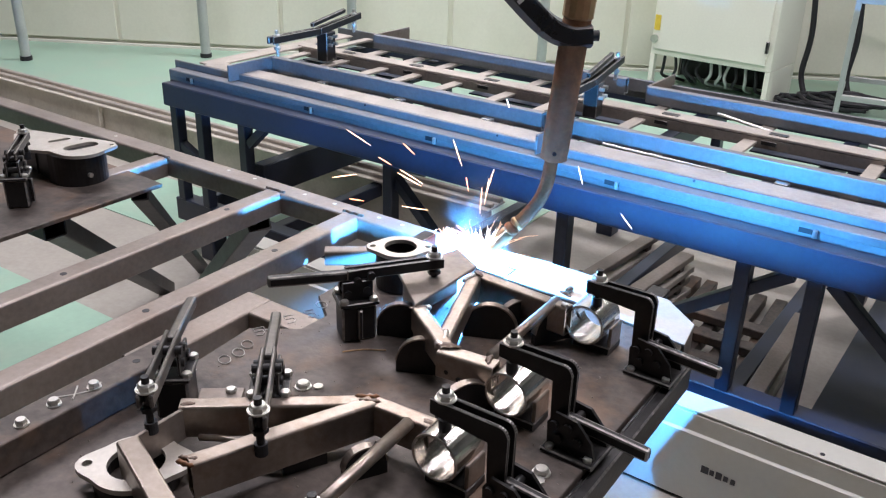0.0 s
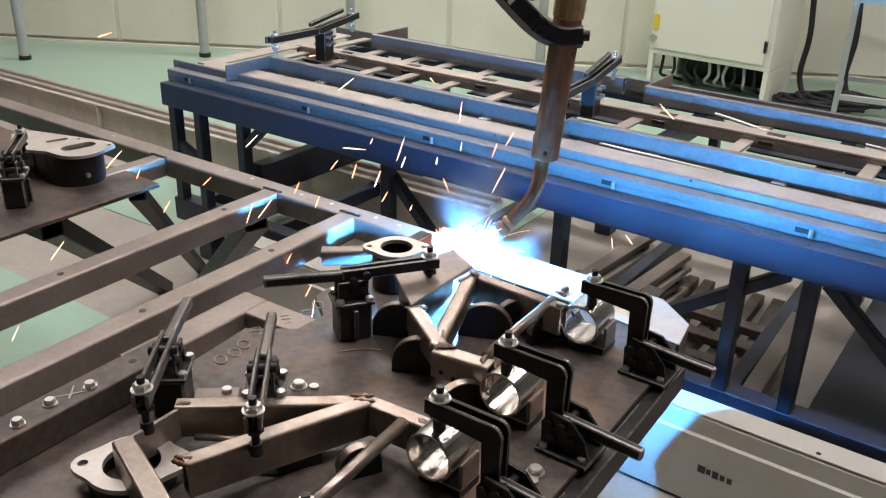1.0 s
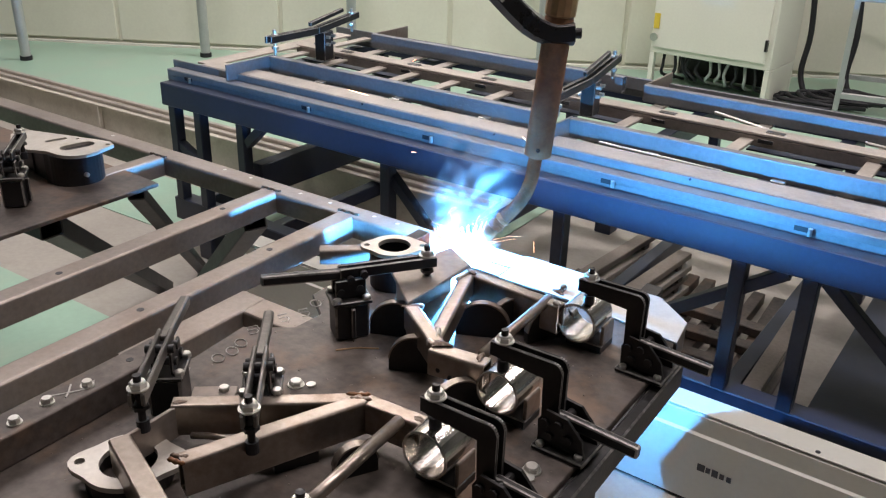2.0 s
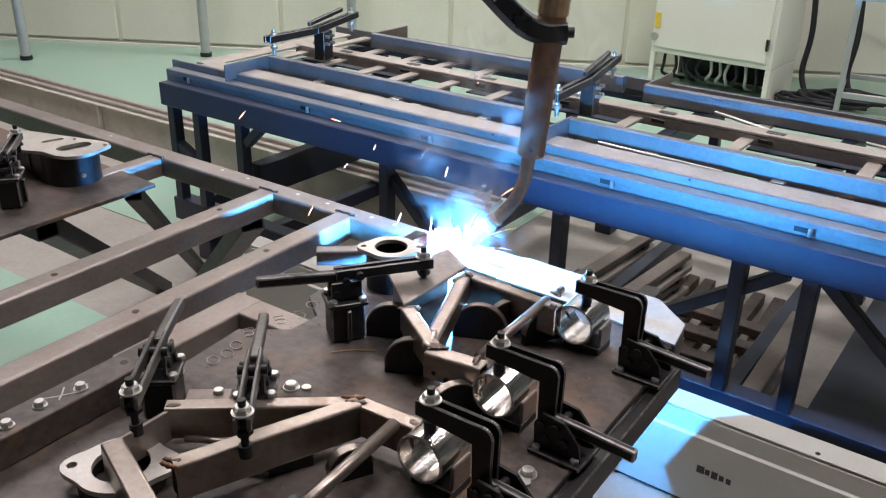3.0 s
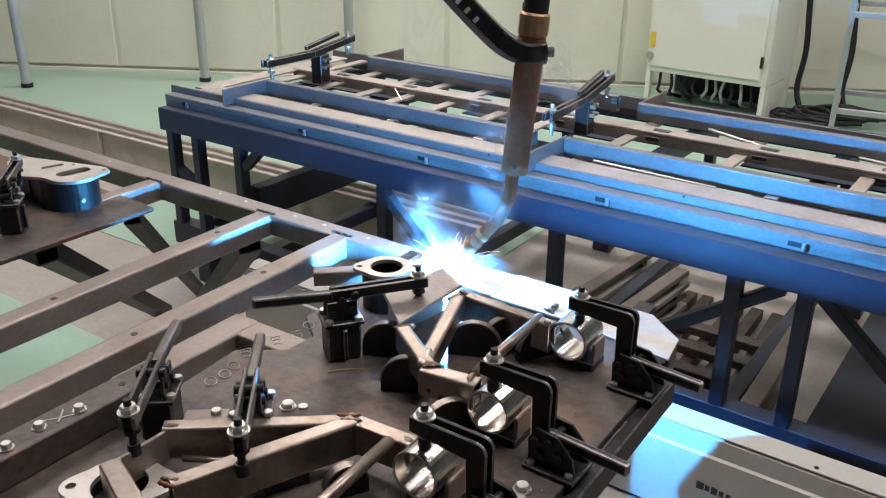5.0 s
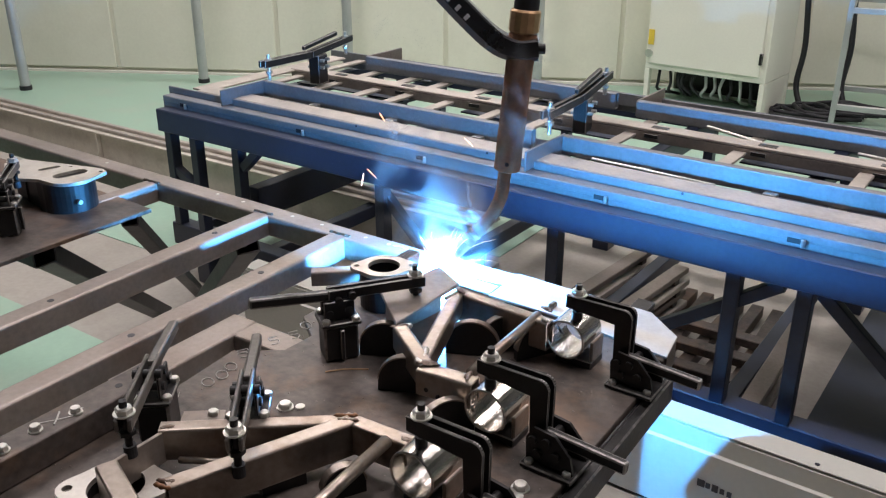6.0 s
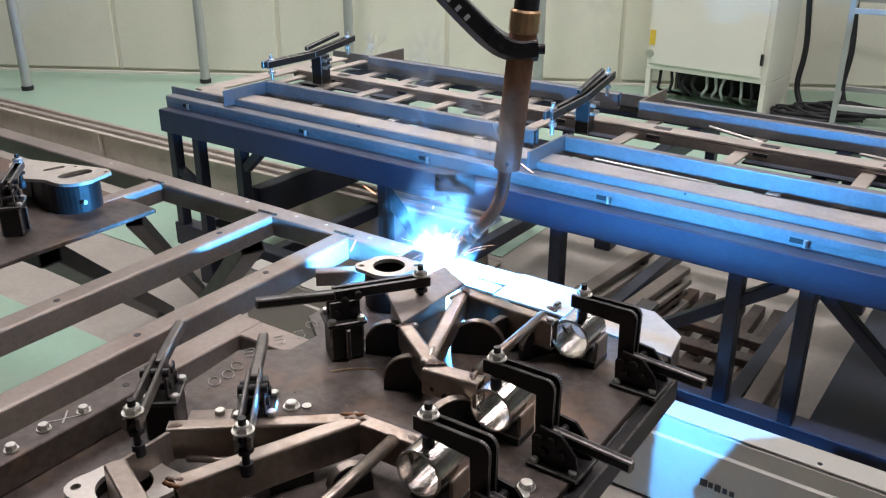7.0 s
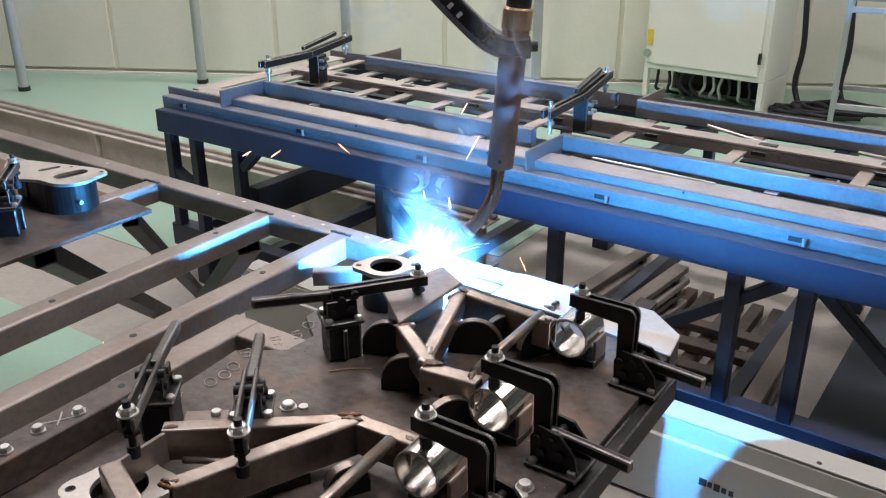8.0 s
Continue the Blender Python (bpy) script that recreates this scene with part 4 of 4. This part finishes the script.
def bar_clamp(m, lift=-4.0, post=0.069, handle=True, arms=BLACK):
    """Toggle clamp on a post; the pivot stands over the origin, the spindle along x, the handle behind."""
    t = thing("toggle_clamp", "black hold-down toggle clamp on a square steel post", "clamp", m, "hold-down clamps")
    bm = box((0, 0, post / 2), (0.062, 0.05, post), None, 0.004)
    part("post", bm, BLACK, t)
    part("post_rib", box((0, -0.029, post / 2), (0.008, 0.010, post - 0.01), None, 0.002), BLACK, t)
    part("top_plate", box((0, 0, post + 0.004), (0.072, 0.06, 0.008), None, 0.002), BLACK, t)
    for s in (-1, 1):
        part("side_bracket", box((0, s * 0.014, post + 0.026), (0.055, 0.005, 0.036), None, 0.003), BLACK, t)
        part("arm", box((0.072, s * 0.0085, post + 0.054), (0.178, 0.006, 0.020), None, 0.002), arms, t)
        for x in (-0.026, 0.026):
            part("bolt_head", hexagon((x, s * 0.024, post + 0.008), 0.008, 0.007), ZINC, t)
    for x, z in ((-0.018, 0.022), (0.016, 0.026), (0.0, 0.044), (0.024, 0.052)):
        part("pivot_pin", rod((x, -0.021, post + z), (x, 0.021, post + z), 0.007, 14), BLACK, t)
    hm = Matrix.Translation((0.0, 0, post + 0.05)) @ Matrix.Rotation(radians(lift), 4, "Y")
    if handle:
        part("handle", box((-0.076, 0, 0), (0.152, 0.016, 0.019), hm, 0.004, 2), arms, t)
    x = 0.145
    part("spindle", rod((x, 0, post + 0.0), (x, 0, post + 0.085), 0.0055, 14), BLACK, t)
    part("spindle_foot", rod((x, 0, post - 0.004), (x, 0, post + 0.014), 0.009, 16), RUBBER, t, "black rubber foot")
    part("washer", rod((x, 0, post + 0.0645), (x, 0, post + 0.0665), 0.015, 20), ZINC, t)
    part("nut", hexagon((x, 0, post + 0.0665), 0.012, 0.009), ZINC, t, "zinc-plated nut")
    part("lower_nut", hexagon((x, 0, post + 0.032), 0.012, 0.008), BLACK, t)
    return t


def fixtures_on_plate():
    for y in (1.235, 0.968, 0.79, 0.53):
        m = Matrix.Translation((-0.532 if y > 1.2 else -0.545, y, TOP)) @ Matrix.Rotation(radians(-1.5), 4, "Z")
        if y == 1.235:
            first = pipe_clamp(m)
        else:
            copy_thing(first, m)
    wishbone(Matrix.Translation((-0.545, 0.985, TOP)), "suspension wishbones")
    small_arm(Matrix.Translation((-0.547, 0.80, TOP)), "suspension wishbones")
    for y in (1.255, 0.985, 0.80):
        c = thing("bush_cradle", "black steel cradle block under a turned bush", "cradle", Matrix.Translation((-0.545, y, TOP)), "bush cradles")
        part("block", box((0.012, 0, 0.0075), (0.07, 0.05, 0.015), None, 0.002), BLACK, c)
        part("stop_plate", box((0.044, 0, 0.034), (0.006, 0.045, 0.038), None, 0.002), BRIGHT, c)
    for x, y, a in ((-0.825, 1.075, 25), (-0.725, 1.0, 25), (-0.70, 1.165, 25), (-0.665, 1.215, 50), (-0.60, 0.93, 60), (-0.60, 1.23, 60), (-0.64, 0.735, 60), (-0.72, 0.70, 60)):
        half_disc(x, y, a - 90, 0.048 if y > 0.9 else 0.032)
    rl = ring_locator(pose(-0.953, 1.236, TOP, 0, 0, 35), 0.05)
    # added block, hidden behind the flange, keeping arc light off the left side
    part("stop_block", box((-0.968, 1.325, TOP + 0.034), (0.03, 0.07, 0.068), rl.matrix_world.inverted(), 0.002), BLACK, rl)
    ring_locator(pose(-0.884, 0.548, TOP, 0, 0, 219), 0.060, 0.022)
    slotted_locator()
    a = bar_clamp(pose(-0.897, 1.03, TOP, 0, 0, 54), 3.0)
    b = bar_clamp(pose(-0.972, 0.692, TOP, 0, 0, -52), -4.0, 0.066, True, GREYARM)
    copy_thing(b, pose(-0.822, 0.742, TOP, 0, 0, -50))
    bar_clamp(pose(-1.93, 1.03, TOP - 0.002, 0, 0, 138), handle=False)
    for x, y in ((-0.955, 0.735), (-0.815, 0.79)):
        f = thing("foot_plate", "small steel angle plate bolted beside a clamp", "bracket", pose(x, y, TOP, 0, 0, 38), "angle plates")
        part("angle", box((0.02, 0, 0.003), (0.07, 0.045, 0.006), None, 0.002), STEEL, f)
        part("bolt_head", hexagon((0.035, 0.01, 0.006), 0.009, 0.007), ZINC, f)


# ---------------------------------------------------------------- torch, arc, sparks and fume
E1 = Vector((0.830, 0.557, 0.0))
E2 = Vector((0.557, -0.830, 0.0))       # towards the viewer's side
TIP = Vector((-0.889, 1.415, 0.986))
ARC_OFFSET = Vector((-0.0106, -0.0071, -0.0095))      # from the nozzle to the arc on the seam


def torch_frame(p):
    m = Matrix((E1, -E2, Vector((0, 0, 1)))).transposed().to_4x4()
    return Matrix.Translation(p) @ m


def torch():
    t = thing("welding_torch", "copper-coloured robot welding torch with a bent neck on a black bracket", "welding torch", torch_frame(TIP))
    neck = bend([(0.034, 0, 0.045), (0.055, 0, 0.066), (0.087, 0, 0.106), (0.103, 0, 0.145), (0.109, 0, 0.19), (0.110, 0, 0.20)], 7)
    part("neck", sweep(neck, 0.0135, 18), COPPER, t, "bent copper neck", True)
    d = Vector((0.038, 0, 0.042)).normalized()
    p = Vector((-0.002, 0, 0.004))
    noz = part("nozzle", sweep([p + d * a for a in (0, 0.004, 0.05, 0.056)], [0.0115, 0.0135, 0.0155, 0.012], 22), BRASS, t, "scorched brass gas nozzle", True)
    part("collar_ring", sweep([p + d * a for a in (0.054, 0.058, 0.066, 0.070)], [0.014, 0.0165, 0.0165, 0.013], 22), COPPER, t, "", True)
    part("collar_ring", sweep([p + d * a for a in (0.074, 0.077, 0.082, 0.085)], [0.013, 0.016, 0.016, 0.013], 22), BRASS, t, "", True)
    part("contact_tip", rod(p - d * 0.008, p + d * 0.004, 0.004, 12), COPPER, t)
    up = Vector((0.020, 0, 0.235)).normalized()
    b = Vector((0.113, 0, 0.200))
    body = part("body", sweep([b + up * a for a in (0, 0.003, 0.27, 0.275)], [0.022, 0.0265, 0.0265, 0.024], 28), COPPER, t, "long copper-coloured torch body", True)
    part("set_screw", rod(b + up * 0.02 + Vector((-0.004, -0.029, 0)), b + up * 0.02 + Vector((-0.004, -0.02, 0)), 0.004, 12), RUBBER, body)
    part("top_collar", sweep([b + up * a for a in (0.272, 0.276, 0.312, 0.316)], [0.026, 0.029, 0.029, 0.026], 14), BRASS, t, "ribbed brass collar")
    part("hose", sweep(bend([b + up * 0.31, b + up * 0.36, b + up * 0.48 + Vector((-0.004, 0, 0)), b + up * 0.75 + Vector((-0.04, 0.02, 0)), b + up * 1.1 + Vector((-0.15, 0.1, 0))], 6), 0.024, 18), RUBBER, t, "black hose package", True)
    # bracket: a curved black arm clasping the body
    o = b + up * 0.24
    line = bend([o + Vector((0.03, 0, 0.002)), o + Vector((-0.01, 0, 0.0)), o + Vector((-0.05, 0, 0.016)), o + Vector((-0.10, 0, 0.06)), o + Vector((-0.19, 0, 0.152)), o + Vector((-0.45, 0, 0.42)), o + Vector((-0.7, 0, 0.66))], 6)
    bm = bmesh.new()
    prev = None
    for i, c in enumerate(line):
        dd = (line[min(i + 1, len(line) - 1)] - line[max(0, i - 1)]).normalized()
        nn = Vector((-dd.z, 0, dd.x))
        w = 0.022
        y = 0.034 if i < 14 else 0.026
        row = [bm.verts.new(c + nn * a * w + Vector((0, k * y, 0))) for a, k in ((1, -0.15), (0.40, -1), (-0.85, -1), (-1, -0.85), (-1, 0.85), (-0.85, 1), (0.85, 1), (1, 0.85))]
        if prev:
            for j in range(8):
                bm.faces.new((prev[j], prev[(j + 1) % 8], row[(j + 1) % 8], row[j]))
        else:
            bm.faces.new(row[::-1])
        prev = row
    bm.faces.new(prev)
    br = part("bracket", bm, BRACKET, t, "curved black bracket with white marks")
    part("clamp_screw", rod(o + Vector((0.028, 0, 0.002)), o + Vector((0.045, 0, 0.002)), 0.010, 16), BLACK, br)
    a0, a1 = o + Vector((-0.105, 0, 0.065)), o + Vector((-0.22, 0, 0.182))
    ax = (a1 - a0).normalized()
    for i in range(8):
        c = a0 + (a1 - a0) * (i / 7)
        m = Matrix.Translation(c + Vector((0, -0.0275 - 0.001, 0))) @ Matrix.Rotation(math.atan2(-ax.z, ax.x), 4, "Y")
        part("white_mark", box((0, 0, 0), (0.0075, 0.001, 0.012), m, 0), LETTER, br, "white printed mark")
    for ob in t.children_recursive:
        ob.data.transform(Matrix.Scale(1.017, 4))
    return t


def fume_material(name, density, seed):
    """Thin drifting fume: scatters light, its body fading out from the middle of each piece."""
    m = bpy.data.materials.new(name)
    m.use_nodes = True
    nt = m.node_tree
    n, link = nt.nodes, nt.links.new
    n.remove(n["Principled BSDF"])
    co = n.new("ShaderNodeTexCoord")
    ln = n.new("ShaderNodeVectorMath")
    ln.operation = "LENGTH"
    link(co.outputs["Object"], ln.inputs[0])
    fall = n.new("ShaderNodeMapRange")
    fall.interpolation_type = "SMOOTHERSTEP"
    fall.inputs[1].default_value, fall.inputs[2].default_value = 1.0, 0.1
    link(ln.outputs["Value"], fall.inputs[0])
    info = n.new("ShaderNodeObjectInfo")
    sh = n.new("ShaderNodeVectorMath")
    sh.operation = "MULTIPLY_ADD"
    sh.inputs[1].default_value = (1, 1, 1)
    sc = n.new("ShaderNodeMath")
    sc.operation = "MULTIPLY"
    sc.inputs[1].default_value = 37.0
    link(info.outputs["Random"], sc.inputs[0])
    link(co.outputs["Object"], sh.inputs[0])
    link(sc.outputs[0], sh.inputs[2])
    tex = n.new("ShaderNodeTexNoise")
    tex.inputs["Scale"].default_value, tex.inputs["Detail"].default_value, tex.inputs["Distortion"].default_value = 1.6, 5, 1.2
    link(sh.outputs[0], tex.inputs["Vector"])
    cut = n.new("ShaderNodeMapRange")
    cut.inputs[1].default_value, cut.inputs[2].default_value = 0.40, 0.72
    link(tex.outputs["Fac"], cut.inputs[0])
    mul = n.new("ShaderNodeMath")
    mul.operation = "MULTIPLY"
    link(fall.outputs[0], mul.inputs[0])
    link(cut.outputs[0], mul.inputs[1])
    dens = n.new("ShaderNodeMath")
    dens.operation = "MULTIPLY"
    dens.inputs[1].default_value = density
    link(mul.outputs[0], dens.inputs[0])
    clear = n.new("ShaderNodeBsdfTransparent")
    dif, tra = n.new("ShaderNodeBsdfDiffuse"), n.new("ShaderNodeBsdfTranslucent")
    for s in (dif, tra):
        s.inputs[0].default_value = (0.85, 0.88, 0.92, 1)
    body, mix = n.new("ShaderNodeMixShader"), n.new("ShaderNodeMixShader")
    link(dif.outputs[0], body.inputs[1])
    link(tra.outputs[0], body.inputs[2])
    link(dens.outputs[0], mix.inputs[0])
    link(clear.outputs[0], mix.inputs[1])
    link(body.outputs[0], mix.inputs[2])
    link(mix.outputs[0], n["Material Output"].inputs["Surface"])
    return m


FUME = fume_material("welding_fume", 0.26, 1)
FUME_THIN = fume_material("thin_fume_haze", 0.16, 4)
FUME_CORE = fume_material("arc_fume", 0.20, 3)
FUME_THICK = fume_material("thick_welding_fume", 0.40, 2)


def wisp(name, seed):
    """A curled sheet of fume, one unit in radius."""
    bm = bmesh.new()
    bmesh.ops.create_grid(bm, x_segments=22, y_segments=22, size=1.0)
    rnd = random.Random(seed)
    o = Vector((rnd.uniform(0, 50), rnd.uniform(0, 50), 0))
    for v in bm.verts:
        v.co.z = 0.28 * noise.noise(v.co * 1.1 + o) + 0.10 * noise.noise(v.co * 2.9 + o)
    return bm


def torch_place(t):
    """Where the torch tip stands at t seconds: it creeps along the seam."""
    return TIP + Vector((-0.0106 * (t - 3.5), 0.0003 * (t - 3.5), 0.0))


def fume_and_sparks():
    """All glowing and drifting things; returns their rows for walk()."""
    moves = []
    rnd = random.Random(21)
    arc = thing("welding_arc", "blinding blue-white welding arc at the seam", "welding arc")
    part("core", lumpy(0.005, 2, (1, 1, 1.0), 2, 0.3), ARCCORE, arc, "white-hot core", True)
    for i in range(7):
        a = 0.9 * i
        part("flame_tongue", sweep([(0, 0, 0.006), (0.012 * math.cos(a), 0.012 * math.sin(a), 0.022), (0.02 * math.cos(a), 0.02 * math.sin(a), 0.05)], [0.0015, 0.0022, 0.0006], 8), ARCGLOW, arc, "", True)
    for i in range(20):
        a, e = rnd.uniform(0, 6.28), rnd.uniform(0.15, 1.5)
        d = Vector((math.cos(a) * math.cos(e), math.sin(a) * math.cos(e), math.sin(e)))
        n = rnd.uniform(0.03, 0.12)
        q = Vector((rnd.uniform(-1, 1), rnd.uniform(-1, 1), rnd.uniform(-1, 0))) * n * 0.15
        part("fine_spark", sweep([d * n * 0.3, d * n * 0.6, d * n * 0.85 + q * 0.4, d * n + q], [0.0001, 0.0002, 0.0002, 0.0001], 5), SPARKHOT, arc, "fine white-hot streak")
    # two fume sheets sized to imitate the white bloom round the arc
    for i in range(2):
        puff = part("fume_glow", wisp("wisp", 70 + i), FUME_CORE, arc, "lit fume hugging the arc, standing in for its glare", True)
        puff.matrix_basis = Matrix.Translation((0.005 * i - 0.022, -0.012 + 0.010 * i, 0.055 + 0.02 * i)) @ Matrix.Rotation(radians(34 + 12 * i), 4, "Z") @ Matrix.Rotation(radians(80 - 4 * i), 4, "X") @ Matrix.Diagonal((0.095 - 0.012 * i, 0.14 + 0.02 * i, 0.05, 1))
    moves.append((arc, [(t, Matrix.Translation(torch_place(t) + ARC_OFFSET) @ Matrix.Rotation(0.25 * math.sin(t * 2.3), 4, "Z")) for t in [k * 0.5 for k in range(17)]]))
    # fume: sheets that rise, turn and spread from the arc; at the end of the rise each one hangs high in the hall
    meshes = [wisp("wisp", k) for k in range(5)]
    for i in range(26):
        start = 0.30 + i * 0.295
        fu = thing("fume_wisp", "thin blue-lit drifting wisp of welding fume over the seam", "fume", group="fume over the seam")
        size = rnd.uniform(0.06, 0.11) if i % 3 else rnd.uniform(0.12, 0.18)
        ob = part("sheet", meshes[i % 5].copy(), (FUME_THIN, FUME_THICK, FUME)[i % 3], fu, "", True)
        ob.scale = (size, size * 1.3, size)
        drift = Vector((rnd.uniform(-0.05, 0.05), rnd.uniform(-0.05, 0.05), 0))
        tilt = Matrix.Rotation(radians(34 + rnd.uniform(-30, 30)), 4, "Z") @ Matrix.Rotation(radians(80 + rnd.uniform(-25, 25)), 4, "X") @ Matrix.Rotation(rnd.uniform(0, 6.28), 4, "Z")
        rest = Matrix.Translation((-0.75 + drift.x, 1.0 + drift.y, 0.6)) @ tilt      # gathered under the plate before it rises
        times = [0.0] + [start - 0.07] * (start > 0.1) + [start + a for a in (0.0, 0.2, 0.5, 0.9, 1.4, 2.0, 2.7, 3.5, 4.5, 6.0, 8.0)] + [8.0]
        rows = []
        for t in sorted({min(8.0, max(0.0, round(a, 3))) for a in times}):
            age = t - start
            if age < 0:
                rows.append((t, rest))
                continue
            rise = 0.03 + 0.13 * min(age, 1.5) + 0.16 * max(0.0, min(age - 1.5, 3.0)) + 0.5 * max(0.0, age - 3.2)
            p = torch_place(max(0.0, start)) + Vector((-0.014, -0.03, 0.01)) + drift * min(age, 4) * 1.2 + Vector((0.02 * min(age, 3), 0.01 * age, rise))
            rows.append((t, Matrix.Translation(p) @ Matrix.Rotation(0.25 * age, 4, "Z") @ tilt))
        moves.append((fu, rows))
    for b in meshes:
        b.free()
    # spatter: each drop leaves the seam once, flies in an arc and drops through to the floor
    short, long_ = None, None
    for i in range(330):
        s = thing("spark", "glowing orange welding spark in flight", "spark", group="sparks from the arc")
        if short is None:
            short = part("streak", sweep([(-0.016, 0, 0), (-0.006, 0, 0), (0.008, 0, 0), (0.015, 0, 0)], [0.0004, 0.0011, 0.0014, 0.0006], 6), SPARKGLOW, s)
            long_ = None
        elif long_ is None:
            long_ = part("streak", sweep([(-0.028, 0, 0), (-0.008, 0, 0), (0.014, 0, 0), (0.028, 0, 0)], [0.0003, 0.0008, 0.0009, 0.0004], 6), SPARKHOT, s)
        else:
            share("streak", rnd.choice((short, short, long_)) if i < 240 else rnd.choice((short, long_, long_)), Matrix(), s)
        burst = rnd.random()
        t0 = rnd.uniform(-0.5, 7.9) if burst < 0.5 else rnd.choice((0.1, 0.3, 0.35, 0.6, 0.65, 0.75, 1.25, 1.3, 2.7, 4.0, 7.3, 7.8)) + rnd.uniform(-0.12, 0.12)
        side = rnd.uniform(-1.6, 0.55) if rnd.random() < 0.75 else rnd.uniform(0.3, 1.2)
        v = E1 * side + E2 * rnd.uniform(-1.6, -0.1) + Vector((0, 0, rnd.uniform(0.5, 2.6)))
        if i >= 240:      # the first burst, thrown up and back along the seam
            t0 = rnd.uniform(-0.12, 0.72)
            lean = rnd.gauss(-0.75, 0.55)
            v = (E1 * lean + E2 * rnd.uniform(-0.5, 0.1) + Vector((0, 0, rnd.uniform(1.1, 1.9)))) * rnd.uniform(0.7, 1.6)
        src = torch_place(max(0.0, t0)) + Vector((-0.012, -0.035, 0.012))
        rows = []
        steps = [0.0, 0.05, 0.12, 0.2, 0.3, 0.4, 0.5, 0.6, 0.72, 0.85, 0.97, 1.1, 1.25, 1.4]
        hold = None
        for k, a in enumerate(steps):
            p = src + v * a + Vector((0, 0, -4.905 * a * a))
            w = v + Vector((0, 0, -9.81 * a))
            m = Matrix.Translation(p) @ w.to_track_quat("X", "Z").to_matrix().to_4x4()
            rows.append((t0 + a, m))
            if p.z < -0.05:
                break
        last = rows[-1][1]
        rows = [(t, m) for t, m in rows if 0 <= t <= 8]
        if not rows:
            continue
        if rows[0][0] > 0.02:
            rows = [(0.0, rows[0][1])] + rows
        if rows[-1][0] < 7.98:
            rows.append((8.0, rows[-1][1]))
        clean = [rows[0]]
        for r in rows[1:]:
            if frame(r[0]) > frame(clean[-1][0]):
                clean.append(r)
        moves.append((s, clean))
    return moves


hall()
control_cabinet()
side_rack()
rail_cover()
far_table()
far_frames()
stacked_bars()
bar_stack()
fixture()
chassis()
fixtures_on_plate()
TORCH = torch()
DRIFT = fume_and_sparks()


def motions():
    walk(TORCH, [(t, torch_frame(torch_place(t))) for t in [k * 0.5 for k in range(17)]])
    for thing_moved, rows in DRIFT:
        walk(thing_moved, rows)


motions()
